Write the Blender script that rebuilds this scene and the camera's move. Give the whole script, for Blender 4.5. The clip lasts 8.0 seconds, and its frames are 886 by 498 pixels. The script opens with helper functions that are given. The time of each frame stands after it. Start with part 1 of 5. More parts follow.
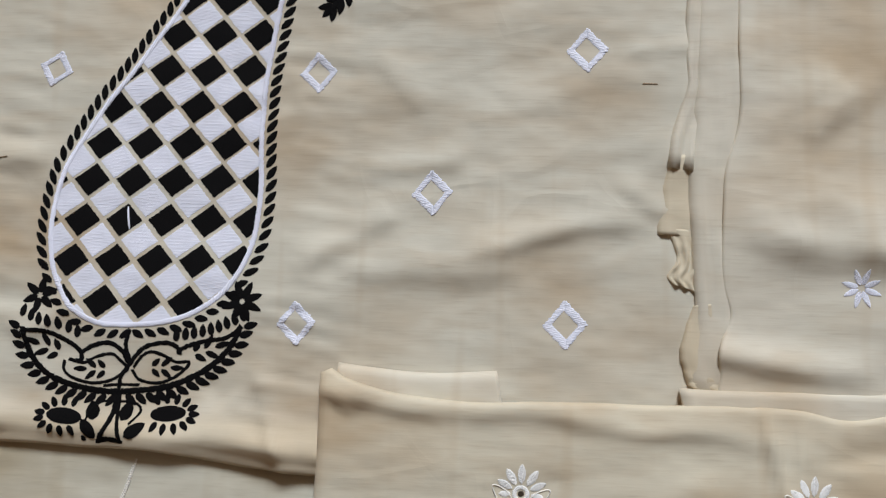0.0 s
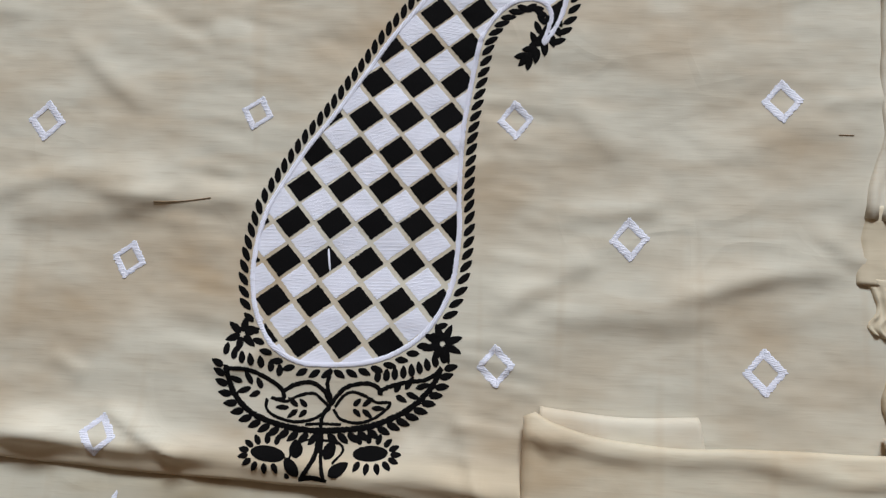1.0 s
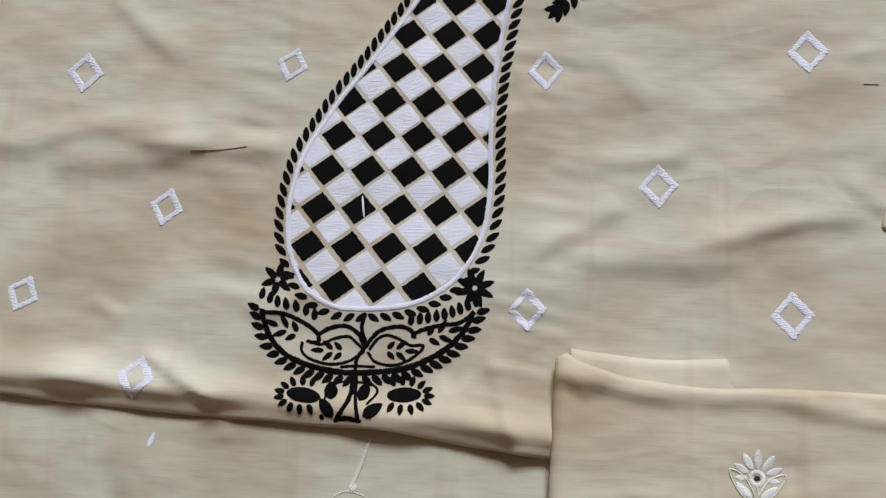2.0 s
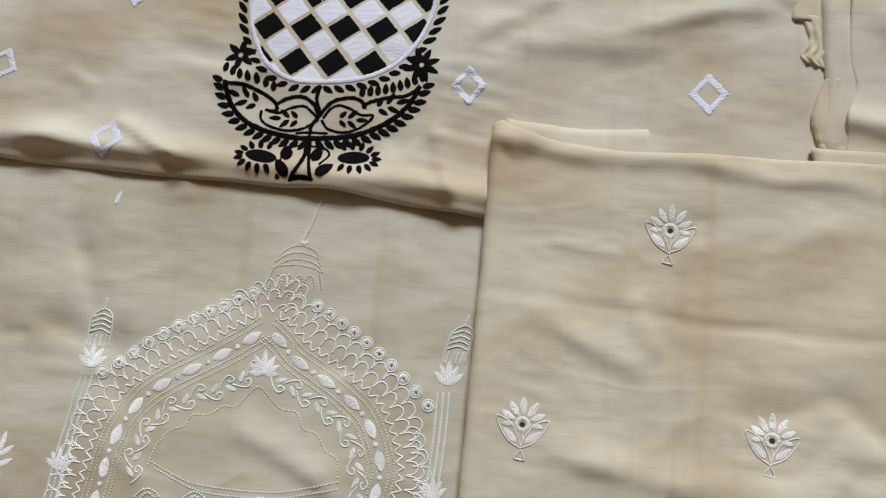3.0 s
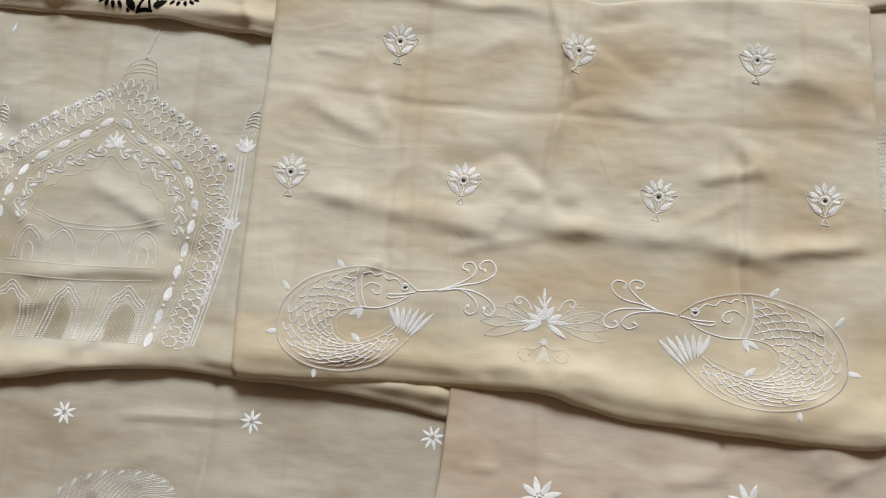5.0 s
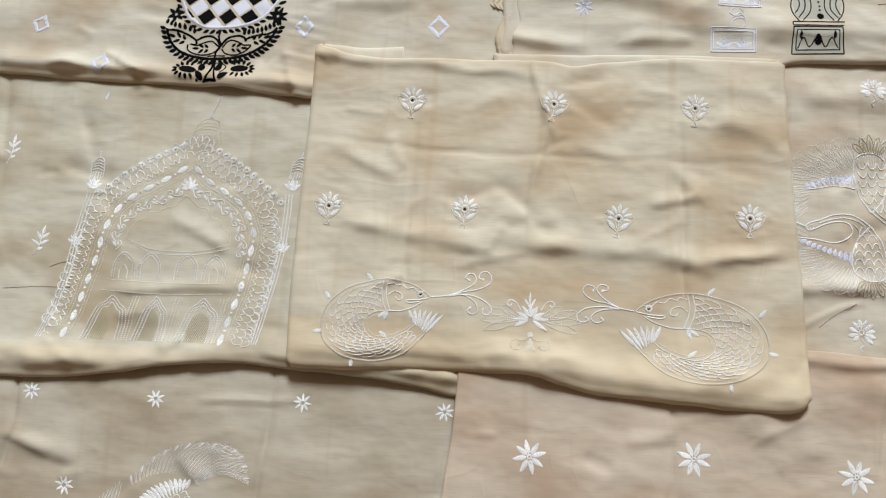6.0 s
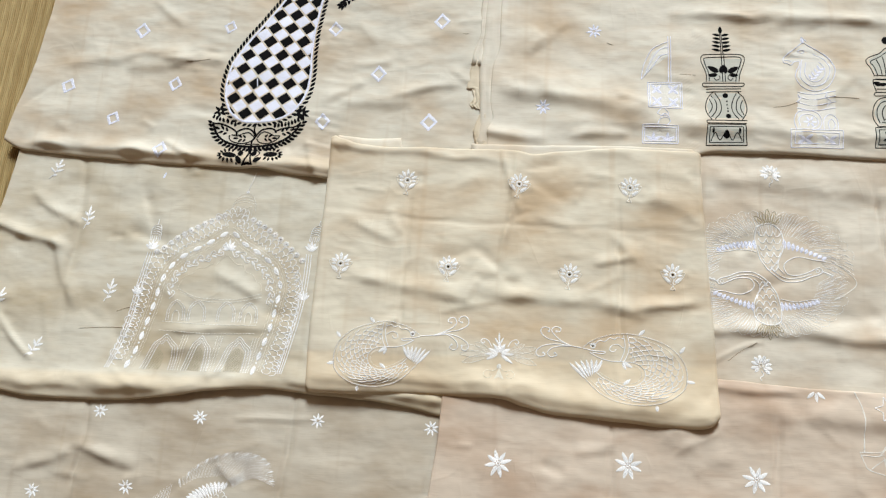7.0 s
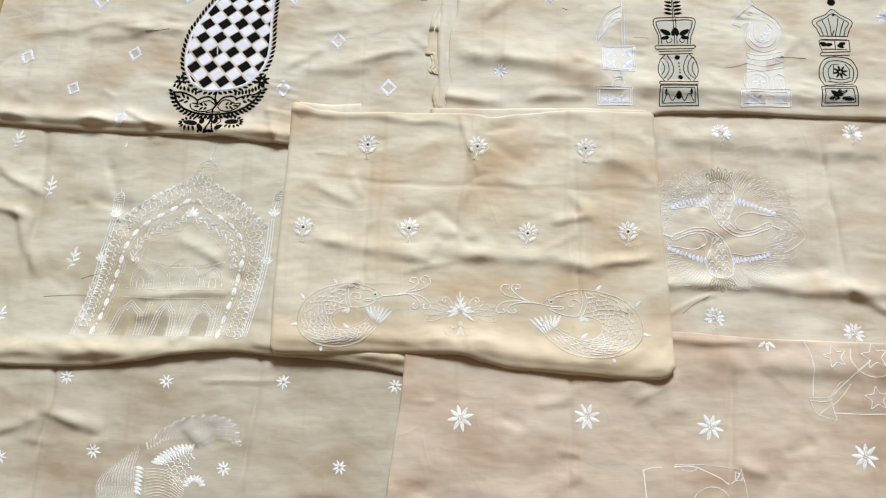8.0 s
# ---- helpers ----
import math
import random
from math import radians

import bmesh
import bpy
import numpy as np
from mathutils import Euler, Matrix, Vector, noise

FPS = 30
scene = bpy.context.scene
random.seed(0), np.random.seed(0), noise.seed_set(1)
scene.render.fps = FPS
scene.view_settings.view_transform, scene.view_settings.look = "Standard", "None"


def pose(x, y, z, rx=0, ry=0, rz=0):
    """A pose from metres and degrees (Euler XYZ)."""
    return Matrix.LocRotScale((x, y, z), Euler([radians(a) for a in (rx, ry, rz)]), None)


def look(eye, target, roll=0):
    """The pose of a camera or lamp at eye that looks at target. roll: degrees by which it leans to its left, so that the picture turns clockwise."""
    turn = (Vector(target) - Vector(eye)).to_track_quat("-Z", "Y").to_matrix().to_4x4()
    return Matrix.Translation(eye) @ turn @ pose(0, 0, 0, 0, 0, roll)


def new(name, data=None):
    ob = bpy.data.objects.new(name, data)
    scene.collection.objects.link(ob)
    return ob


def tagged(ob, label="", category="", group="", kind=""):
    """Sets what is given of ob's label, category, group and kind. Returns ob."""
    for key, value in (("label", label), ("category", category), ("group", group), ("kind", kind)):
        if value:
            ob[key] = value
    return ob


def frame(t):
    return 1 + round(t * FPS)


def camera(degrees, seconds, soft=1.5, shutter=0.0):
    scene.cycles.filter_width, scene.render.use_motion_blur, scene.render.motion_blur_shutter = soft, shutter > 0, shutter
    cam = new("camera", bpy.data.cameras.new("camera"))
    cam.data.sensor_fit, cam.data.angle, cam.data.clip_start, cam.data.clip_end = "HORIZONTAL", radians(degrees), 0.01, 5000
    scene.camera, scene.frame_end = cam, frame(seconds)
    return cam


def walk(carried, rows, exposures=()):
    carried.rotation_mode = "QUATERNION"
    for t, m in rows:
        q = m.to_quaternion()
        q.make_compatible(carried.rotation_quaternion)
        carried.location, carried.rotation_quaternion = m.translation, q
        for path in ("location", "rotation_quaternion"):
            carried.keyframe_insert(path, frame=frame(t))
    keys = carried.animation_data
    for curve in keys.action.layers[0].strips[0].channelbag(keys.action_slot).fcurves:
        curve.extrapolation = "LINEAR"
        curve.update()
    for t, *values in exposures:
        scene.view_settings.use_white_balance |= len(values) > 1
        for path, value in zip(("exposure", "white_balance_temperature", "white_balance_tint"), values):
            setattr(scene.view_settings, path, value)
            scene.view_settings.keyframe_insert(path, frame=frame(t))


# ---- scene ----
cam = camera(55.8, 8.0, 1.25)
PATH = [
    (0, (-0.026, 0.09, 0.541), (-0.124, 0.315, -1.443), -22.2),
    (0.5, (-0.111, 0.1, 0.553), (-0.252, 0.352, -1.426), -27.7),
    (1, (-0.145, 0.1, 0.559), (-0.285, 0.375, -1.417), -24.8),
    (1.2, (-0.147, 0.105, 0.563), (-0.282, 0.386, -1.412), -23.8),
    (2.3, (-0.167, 0.003, 0.565), (-0.314, 0.309, -1.406), -22.7),
    (2.5, (-0.167, -0.042, 0.565), (-0.297, 0.284, -1.405), -18.1),
    (3, (-0.127, -0.11, 0.589), (-0.228, 0.19, -1.386), -14.8),
    (3.5, (-0.05, -0.19, 0.638), (-0.177, 0.04, -1.345), -24.5),
    (4, (0.035, -0.25, 0.69), (-0.042, -0.05, -1.298), -15.3),
    (4.5, (0.068, -0.291, 0.724), (-0.018, 0.082, -1.239), -7.7),
    (5, (0.092, -0.34, 0.783), (-0.003, 0.008, -1.184), -11.7),
    (5.2, (0.087, -0.356, 0.838), (-0.011, 0.001, -1.127), -13.5),
    (6.3, (0.123, -0.377, 1.036), (-0.014, 0.01, -0.921), -17.1),
    (6.5, (0.128, -0.374, 1.076), (-0.006, 0.027, -0.879), -16.5),
    (7, (0.151, -0.437, 1.248), (0.01, 0.075, -0.681), -13.0),
    (7.5, (0.173, -0.458, 1.266), (0.066, 0.075, -0.659), -10.0),
    (8, (0.176, -0.486, 1.258), (0.094, 0.007, -0.679), -8.3),
]
EXPOSURES = [(0.0, -0.46, 5860, 7), (2.5, -0.47, 5920, 6), (3.5, -0.45, 6020, 6), (4.5, -0.41, 6020, 6), (5.2, -0.29, 6020, 6), (6.3, -0.13, 5970, 6), (7.0, 0.06, 5920, 5), (8.0, 0.08, 5920, 5)]
walk(cam, [(t, look(eye, target, roll)) for t, eye, target, roll in PATH], EXPOSURES)
SUN, SUN_UP, SUN_TURN, SUN_WIDE, SKY = 4.1, 40.0, 6.0, 16.0, 0.055

# ---------- world and sun ----------
world = bpy.data.worlds.new("overcast_sky")
scene.world = world
world.use_nodes = True
wn = world.node_tree.nodes
sky = wn.new("ShaderNodeTexSky")
sky.sky_type, sky.sun_disc = "NISHITA", False
sky.sun_elevation, sky.sun_rotation = radians(SUN_UP), radians(SUN_TURN)
sky.dust_density = 4.0
soften = wn.new("ShaderNodeHueSaturation")
soften.inputs["Saturation"].default_value = 0.15
world.node_tree.links.new(sky.outputs[0], soften.inputs["Color"])
warm = wn.new("ShaderNodeMix")
warm.data_type, warm.blend_type = "RGBA", "MULTIPLY"
warm.inputs[0].default_value = 1.0
warm.inputs[7].default_value = (1.0, 0.655, 0.41, 1)
world.node_tree.links.new(soften.outputs[0], warm.inputs[6])
world.node_tree.links.new(warm.outputs[2], wn["Background"].inputs[0])
wn["Background"].inputs[1].default_value = SKY
sun = new("sun", bpy.data.lights.new("sun", "SUN"))
sun.data.energy, sun.data.angle, sun.data.color = SUN, radians(SUN_WIDE), (0.925, 0.965, 1.0)
sx, sy = math.sin(radians(SUN_TURN)), math.cos(radians(SUN_TURN))
sun.matrix_world = look((4 * sx, 4 * sy, 4 * math.tan(radians(SUN_UP))), (0, 0, 0))

# ---------- materials ----------


def material(name, colour, rough=0.7, sheen=0.0, spec=0.3):
    m = bpy.data.materials.new(name)
    m.use_nodes = True
    b = m.node_tree.nodes["Principled BSDF"]
    b.inputs["Base Color"].default_value = (*colour, 1)
    b.inputs["Roughness"].default_value = rough
    b.inputs["Specular IOR Level"].default_value = spec
    b.inputs["Sheen Weight"].default_value = sheen
    b.inputs["Sheen Roughness"].default_value = 0.4
    return m, m.node_tree.nodes, m.node_tree.links, b


def texture(nodes, links, coord, kind, scale, stretch=(1, 1, 1), turn=0.0, detail=4.0):
    mp = nodes.new("ShaderNodeMapping")
    mp.inputs["Scale"].default_value = stretch
    mp.inputs["Rotation"].default_value = (0, 0, turn)
    links.new(coord, mp.inputs[0])
    tx = nodes.new(kind)
    links.new(mp.outputs[0], tx.inputs["Vector"])
    tx.inputs["Scale"].default_value = scale
    if kind == "ShaderNodeTexNoise":
        tx.inputs["Detail"].default_value = detail
    return tx


def ramp(nodes, links, source, low, high, a, b):
    r = nodes.new("ShaderNodeMapRange")
    links.new(source, r.inputs[0])
    for i, v in enumerate((low, high, a, b)):
        r.inputs[i + 1].default_value = v
    return r.outputs[0]


def mix(nodes, links, fac, a, b, mode="MIX"):
    n = nodes.new("ShaderNodeMix")
    n.data_type, n.blend_type = "RGBA", mode
    for value, socket in ((fac, n.inputs[0]), (a, n.inputs[6]), (b, n.inputs[7])):
        if isinstance(value, (int, float)):
            socket.default_value = value
        elif isinstance(value, tuple):
            socket.default_value = (*value, 1)
        else:
            links.new(value, socket)
    return n.outputs[2]


def weighted(nodes, links, source, by, rest):
    """source * by + rest"""
    w = nodes.new("ShaderNodeMath")
    w.operation = "MULTIPLY_ADD"
    links.new(source, w.inputs[0])
    w.inputs[1].default_value = by
    links.new(rest, w.inputs[2])
    return w.outputs[0]


def silk(name, colour, deep, turn=0.0, hem=None):
    """Thin slubbed silk: plain weave, slubs along one thread, fold shade painted as cloudy tone, faint pressed
    wrinkles.
    """
    m, n, l, b = material(name, colour, 0.62, 0.15, 0.25)
    at = n.new("ShaderNodeNewGeometry").outputs["Position"]
    # broad brown patches paint the soft shade of the undulations into the colour
    shade_cloud = texture(n, l, at, "ShaderNodeTexNoise", 7.0, (1, 1.6, 1), turn, 4.0)
    tone = mix(n, l, ramp(n, l, shade_cloud.outputs["Fac"], 0.44, 0.70, 0.0, 1.0), colour, deep)
    pale = texture(n, l, at, "ShaderNodeTexNoise", 11.0, (1, 1.5, 1), turn + 0.4, 3.0)
    tone = mix(n, l, ramp(n, l, pale.outputs["Fac"], 0.5, 0.8, 0.0, 0.7), tone, tuple(min(0.85, c * 1.2 + 0.02) for c in colour))
    # smaller brown patches, painted shade of the rumples
    rumple_shade = texture(n, l, at, "ShaderNodeTexNoise", 30.0, (0.5, 2.2, 1), turn, 4.0)
    tone = mix(n, l, ramp(n, l, rumple_shade.outputs["Fac"], 0.52, 0.8, 0.0, 0.45), tone, deep)
    slub = texture(n, l, at, "ShaderNodeTexNoise", 70.0, (0.7, 8, 1), turn, 2.0)
    tone = mix(n, l, ramp(n, l, slub.outputs["Fac"], 0.55, 0.85, 0.0, 0.3), tone, tuple(c * 0.75 for c in deep))
    # upright brown streaks, painted shade along the fold lines
    fold = texture(n, l, at, "ShaderNodeTexNoise", 13.0, (4.5, 0.3, 1), turn, 1.0)
    tone = mix(n, l, ramp(n, l, fold.outputs["Fac"], 0.62, 0.8, 0.0, 0.35), tone, deep)
    if hem is not None:
        # the turned-up hem doubles the cloth and deepens its yellow
        part_y = n.new("ShaderNodeSeparateXYZ")
        l.new(at, part_y.inputs[0])
        edge = n.new("ShaderNodeMath")
        edge.operation = "MULTIPLY_ADD"
        l.new(shade_cloud.outputs["Fac"], edge.inputs[0])
        edge.inputs[1].default_value = 0.012
        l.new(part_y.outputs[1], edge.inputs[2])
        double = mix(n, l, 0.62, tone, (colour[0] * 1.08, colour[1] * 0.965, colour[2] * 0.82))
        tone = mix(n, l, ramp(n, l, edge.outputs[0], hem + 0.001, hem + 0.009, 0.85, 0.0), tone, double)
    l.new(tone, b.inputs["Base Color"])
    # relief: soft rumples, drawn-in threads and a few sharp pressed creases
    fine = texture(n, l, at, "ShaderNodeTexNoise", 9.0, (1, 1.7, 1), turn, 3.0)
    fine.inputs["Roughness"].default_value = 0.5
    drawn = texture(n, l, at, "ShaderNodeTexNoise", 34.0, (0.55, 3.4, 1), turn, 4.0)
    total = weighted(n, l, slub.outputs["Fac"], 0.013, fine.outputs["Fac"])
    total = weighted(n, l, drawn.outputs["Fac"], 0.03, total)
    where = texture(n, l, at, "ShaderNodeTexNoise", 6.0, (1, 1, 1), turn + 1.1, 1.0)
    patch = ramp(n, l, where.outputs["Fac"], 0.46, 0.62, 0.0, 1.0)
    for scale, stretch, tilt, deep_by in ((6.5, (0.8, 1.9, 1), 0.25, 0.035), (9.0, (1.5, 0.8, 1), -0.5, 0.03)):
        line = texture(n, l, at, "ShaderNodeTexNoise", scale, stretch, turn + tilt, 2.0)
        line.inputs["Distortion"].default_value = 0.6
        away = n.new("ShaderNodeMath")
        away.operation = "SUBTRACT"
        l.new(line.outputs["Fac"], away.inputs[0])
        away.inputs[1].default_value = 0.5
        size = n.new("ShaderNodeMath")
        size.operation = "ABSOLUTE"
        l.new(away.outputs[0], size.inputs[0])
        crest = n.new("ShaderNodeMath")
        crest.operation = "MULTIPLY"
        l.new(ramp(n, l, size.outputs[0], 0.0, 0.045, 1.0, 0.0), crest.inputs[0])
        l.new(patch, crest.inputs[1])
        total = weighted(n, l, crest.outputs[0], deep_by, total)
    bump = n.new("ShaderNodeBump")
    bump.inputs["Strength"].default_value = 0.6
    bump.inputs["Distance"].default_value = 0.0095
    l.new(total, bump.inputs["Height"])
    l.new(bump.outputs[0], b.inputs["Normal"])
    thin = n.new("ShaderNodeBsdfTranslucent")
    thin.inputs["Color"].default_value = (0.85, 0.50, 0.29, 1)
    both = n.new("ShaderNodeMixShader")
    both.inputs[0].default_value = 0.12
    l.new(b.outputs[0], both.inputs[1])
    l.new(thin.outputs[0], both.inputs[2])
    l.new(both.outputs[0], n["Material Output"].inputs["Surface"])
    return m


def yarn(name, colour, vary=0.12, sheen=0.3, rough=0.5, spec=0.3):
    """Stranded embroidery thread: each stitch a little lighter or darker."""
    m, n, l, b = material(name, colour, rough, sheen, spec)
    g = n.new("ShaderNodeNewGeometry")
    who = n.new("ShaderNodeObjectInfo")
    half = n.new("ShaderNodeMath")
    half.inputs[1].default_value = 0.0
    l.new(g.outputs["Random Per Island"], half.inputs[0])
    l.new(who.outputs["Random"], half.inputs[1])
    f = ramp(n, l, half.outputs[0], 0, 2, 0, 1)
    tone = mix(n, l, f, tuple(c * (1 - vary) for c in colour), tuple(min(1, c * (1 + vary)) for c in colour))
    grime = texture(n, l, g.outputs["Position"], "ShaderNodeTexNoise", 120.0)
    tone = mix(n, l, ramp(n, l, grime.outputs["Fac"], 0.45, 0.8, 0, 0.35), tone, tuple(c * 0.8 for c in colour))
    l.new(tone, b.inputs["Base Color"])
    return m


# each silk: its own cream, then the brown painted in for fold shade
SILK, DEEP = (0.68, 0.64, 0.525), (0.52, 0.405, 0.265)
silk_warm = silk("warm_cream_silk", (0.705, 0.645, 0.50), (0.56, 0.43, 0.27), 0.0, -0.272)
silk_soft = silk("soft_cream_silk", SILK, DEEP, 0.0, 0.040)
silk_pale = silk("pale_cream_silk", (0.715, 0.665, 0.545), (0.56, 0.44, 0.29), 0.03)
silk_gate = silk("grey_cream_silk", (0.66, 0.62, 0.50), (0.48, 0.395, 0.255), 0.03, -0.318)
silk_grey = silk("dull_cream_silk", (0.56, 0.505, 0.40), (0.41, 0.325, 0.22), -0.03)
silk_rose = silk("rosy_cream_silk", (0.695, 0.635, 0.515), (0.53, 0.415, 0.285), 0.02)
# base darkened and reddened to carry the brown shade below the fish cloth
silk_peach = silk("peach_cream_silk", (0.645, 0.545, 0.425), (0.48, 0.345, 0.235), 0.02)
silk_tab = silk("ochre_silk", (0.70, 0.62, 0.46), (0.54, 0.42, 0.26))
white_yarn = yarn("white_thread", (0.77, 0.775, 0.87), 0.1)
cream_yarn = yarn("cream_thread", (0.80, 0.765, 0.69), 0.12)
ivory_yarn = yarn("ivory_thread", (0.83, 0.815, 0.79), 0.14)
pearl_yarn = yarn("pale_gold_thread", (0.79, 0.73, 0.60), 0.1)
black_yarn = yarn("black_thread", (0.0045, 0.0042, 0.0045), 0.4, 0.0, 0.9, 0.1)
# near-black for flat discs that stand for the shade inside eyelets
hole_shade = material("eyelet_shade", (0.05, 0.035, 0.02), 0.9)[0]

# ---------- cloth and thread helpers ----------


def curve(pts, n=8, closed=False):
    """A smooth line through the points."""
    p = [Vector(a) for a in pts]
    k = len(p)
    out = []
    for i in range(k if closed else k - 1):
        a = p[i - 1] if closed or i else p[0] * 2 - p[1]
        b, c = p[i], p[(i + 1) % k]
        d = p[(i + 2) % k] if closed or i + 2 < k else c * 2 - b
        for j in range(n):
            t = j / n
            out.append(0.5 * (2 * b + (c - a) * t + (2 * a - 5 * b + 4 * c - d) * t * t + (3 * b - a - 3 * c + d) * t ** 3))
    return out if closed else out + [p[-1]]


def spaced(path, step, closed=False):
    """Points at even steps along a line, each with its direction."""
    p = path + [path[0]] if closed else path
    run = [0.0]
    for a, b in zip(p, p[1:]):
        run.append(run[-1] + (b - a).length)
    count = max(1, round(run[-1] / step))
    out, i = [], 0
    for k in range(count if closed else count + 1):
        s = run[-1] * k / count
        while i < len(p) - 2 and run[i + 1] < s:
            i += 1
        d = p[i + 1] - p[i]
        out.append((p[i] + d * ((s - run[i]) / max(1e-9, d.length)), d.normalized() if d.length > 1e-9 else Vector((1, 0))))
    return out


def circle(c, r, n=20, ry=None, turn=0.0):
    ry = ry or r
    ct, st = math.cos(turn), math.sin(turn)
    out = []
    for i in range(n):
        a, b = r * math.cos(2 * math.pi * i / n), ry * math.sin(2 * math.pi * i / n)
        out.append(Vector((c[0] + a * ct - b * st, c[1] + a * st + b * ct)))
    return out


def leaf(base, angle, length, width, blunt=0.5):
    """The outline of a petal from its base, at an angle in degrees."""
    a = radians(angle)
    d, s = Vector((math.cos(a), math.sin(a))), Vector((-math.sin(a), math.cos(a)))
    b = Vector(base)
    side = [(t / 8, width / 2 * math.sin(math.pi * (t / 8) ** blunt) ** 0.68) for t in range(9)]
    side = [(u, max(0, v)) for u, v in side]
    return [b + d * (u * length) + s * v for u, v in side] + [b + d * (u * length) - s * v for u, v in reversed(side[1:-1])]


ORIGIN = {}


def link(name, verts, faces, mat, at, parent=None, label="", smooth=True):
    me = bpy.data.meshes.new(name)
    me.from_pydata([(x - at[0], y - at[1], z - at[2]) for x, y, z in verts], [], faces)
    me.materials.append(mat)
    if smooth:
        me.polygons.foreach_set("use_smooth", [True] * len(me.polygons))
    ob = new(name, me)
    base = (0, 0, 0)
    if parent:
        ob.parent, base = parent, ORIGIN[parent.name]
    ob.location = [a - b for a, b in zip(at, base)]
    ORIGIN[ob.name] = at
    return tagged(ob, label)


class Cloth:
    """A folded length of silk. Sides are smooth lines; a side may be a rolled fold."""

    def __init__(self, name, z, seed, mat, sides, folds, label, creases=(), amp=0.0026, step=0.0037, tail=0.012, puckers=(), wrinkles=44):
        self.z, self.seed, self.creases, self.amp, self.name, self.puckers = z, seed, creases, amp, name, puckers
        rnd = random.Random(seed)
        xs, ys = [p[0] for q in sides for p in q], [p[1] for q in sides for p in q]
        more = []
        for k in range(wrinkles):
            x, y = rnd.uniform(min(xs), max(xs)), rnd.uniform(min(ys), max(ys))
            a, long = radians(rnd.gauss(0, 34) + (90 if rnd.random() < 0.12 else 0)), rnd.uniform(0.012, 0.065)
            w = rnd.uniform(0.0045, 0.014)
            more.append((x, y, x + long * math.cos(a), y + long * math.sin(a), w, w * rnd.uniform(0.05, 0.22) * rnd.choice((1, 1, -1))))
        self.creases = [(c, (c[0] + c[2]) / 2, (c[1] + c[3]) / 2, (0.8 * math.hypot(c[2] - c[0], c[3] - c[1]) + 3 * c[4]) ** 2) for c in list(creases) + more]
        bottom, top, left, right = [curve(s, 12) for s in sides]
        width = sum((b - a).length for a, b in zip(bottom, bottom[1:]))
        height = sum((b - a).length for a, b in zip(left, left[1:]))
        nu, nv = int(width / step), int(height / step)
        even = [[p for p, d in spaced(s, sum((b - a).length for a, b in zip(s, s[1:])) / k)] for s, k in ((bottom, nu), (top, nu), (left, nv), (right, nv))]
        B, T, L, R = even
        V = []
        for j in range(nv + 1):
            v = j / nv
            for i in range(nu + 1):
                u = i / nu
                p = B[i] * (1 - v) + T[i] * v + L[j] * (1 - u) + R[j] * u - (B[0] * (1 - u) * (1 - v) + B[nu] * u * (1 - v) + T[0] * (1 - u) * v + T[nu] * u * v)
                V.append((p.x, p.y, self.h(p.x, p.y)))
        F = [(j * (nu + 1) + i, j * (nu + 1) + i + 1, (j + 1) * (nu + 1) + i + 1, (j + 1) * (nu + 1) + i) for j in range(nv) for i in range(nu)]
        edges = {"bottom": [i for i in range(nu + 1)], "top": [nv * (nu + 1) + i for i in range(nu, -1, -1)],
                 "left": [j * (nu + 1) for j in range(nv, -1, -1)], "right": [j * (nu + 1) + nu for j in range(nv + 1)]}
        rolled = {side: self.roll(V, F, edges[side], r, tail) for side, r in folds.items()}
        for a, b in (("bottom", "right"), ("right", "top"), ("top", "left"), ("left", "bottom")):
            if a in rolled and b in rolled:
                for p, q, m, k in zip(rolled[a], rolled[a][1:], rolled[b], rolled[b][1:]):
                    F.append((p[-1], q[-1], k[0], m[0]) if p[-1] != m[0] else (p[-1], q[-1], k[0]))
        at = (sum(v[0] for v in V) / len(V), sum(v[1] for v in V) / len(V), z)
        self.ob = tagged(link(name, V, F, mat, at, None), label, "folded cloth")

    def h(self, x, y):
        n = noise.noise
        s = self.seed
        z = self.z + self.amp * (n((x * 9 + 2, y * 22, s + 1)) * max(0.0, n((x * 4, y * 4, s + 3)) + 0.25) + n((x * 6, y * 13, s)) + 0.35 * n((x * 17 + 3, y * 38, s + 4)) + 0.12 * n((x * 50, y * 95, s + 9)))
        for (x0, y0, x1, y1, w, a), mx, my, reach in self.creases:
            if (x - mx) ** 2 + (y - my) ** 2 > reach:
                continue
            dx, dy = x1 - x0, y1 - y0
            q = dx * dx + dy * dy
            t = ((x - x0) * dx + (y - y0) * dy) / q
            if -0.3 < t < 1.3:
                d = ((x - x0) * dy - (y - y0) * dx) / q ** 0.5 + 0.006 * n((x * 14, y * 14, s + 2))
                if abs(d) < 3 * w:
                    end = min(1.0, max(0.0, (t + 0.3) / 0.3)) * min(1.0, max(0.0, (1.3 - t) / 0.3))
                    z += 1.6 * a * end * math.exp(-(d / (w if d < 0 else 0.55 * w)) ** 2) * (0.75 + 0.5 * n((x * 30, y * 30, s + 7)))
        for cx, cy, rx, ry, a in self.puckers:
            q = math.hypot((x - cx) / rx, (y - cy) / ry)
            if 0.95 < q < 2.2:
                z += a * min(1.0, (q - 0.95) / 0.15) * math.exp(-((q - 1.1) / 0.4) ** 2) * n((x * 13, y * 140 + x * 25, s + 6))
        return z

    def roll(self, V, F, ring, r, tail):
        """Turns an edge down and under: a round fold, or for a cut edge a thin lip."""
        last, count, rows = ring, len(ring), [ring]
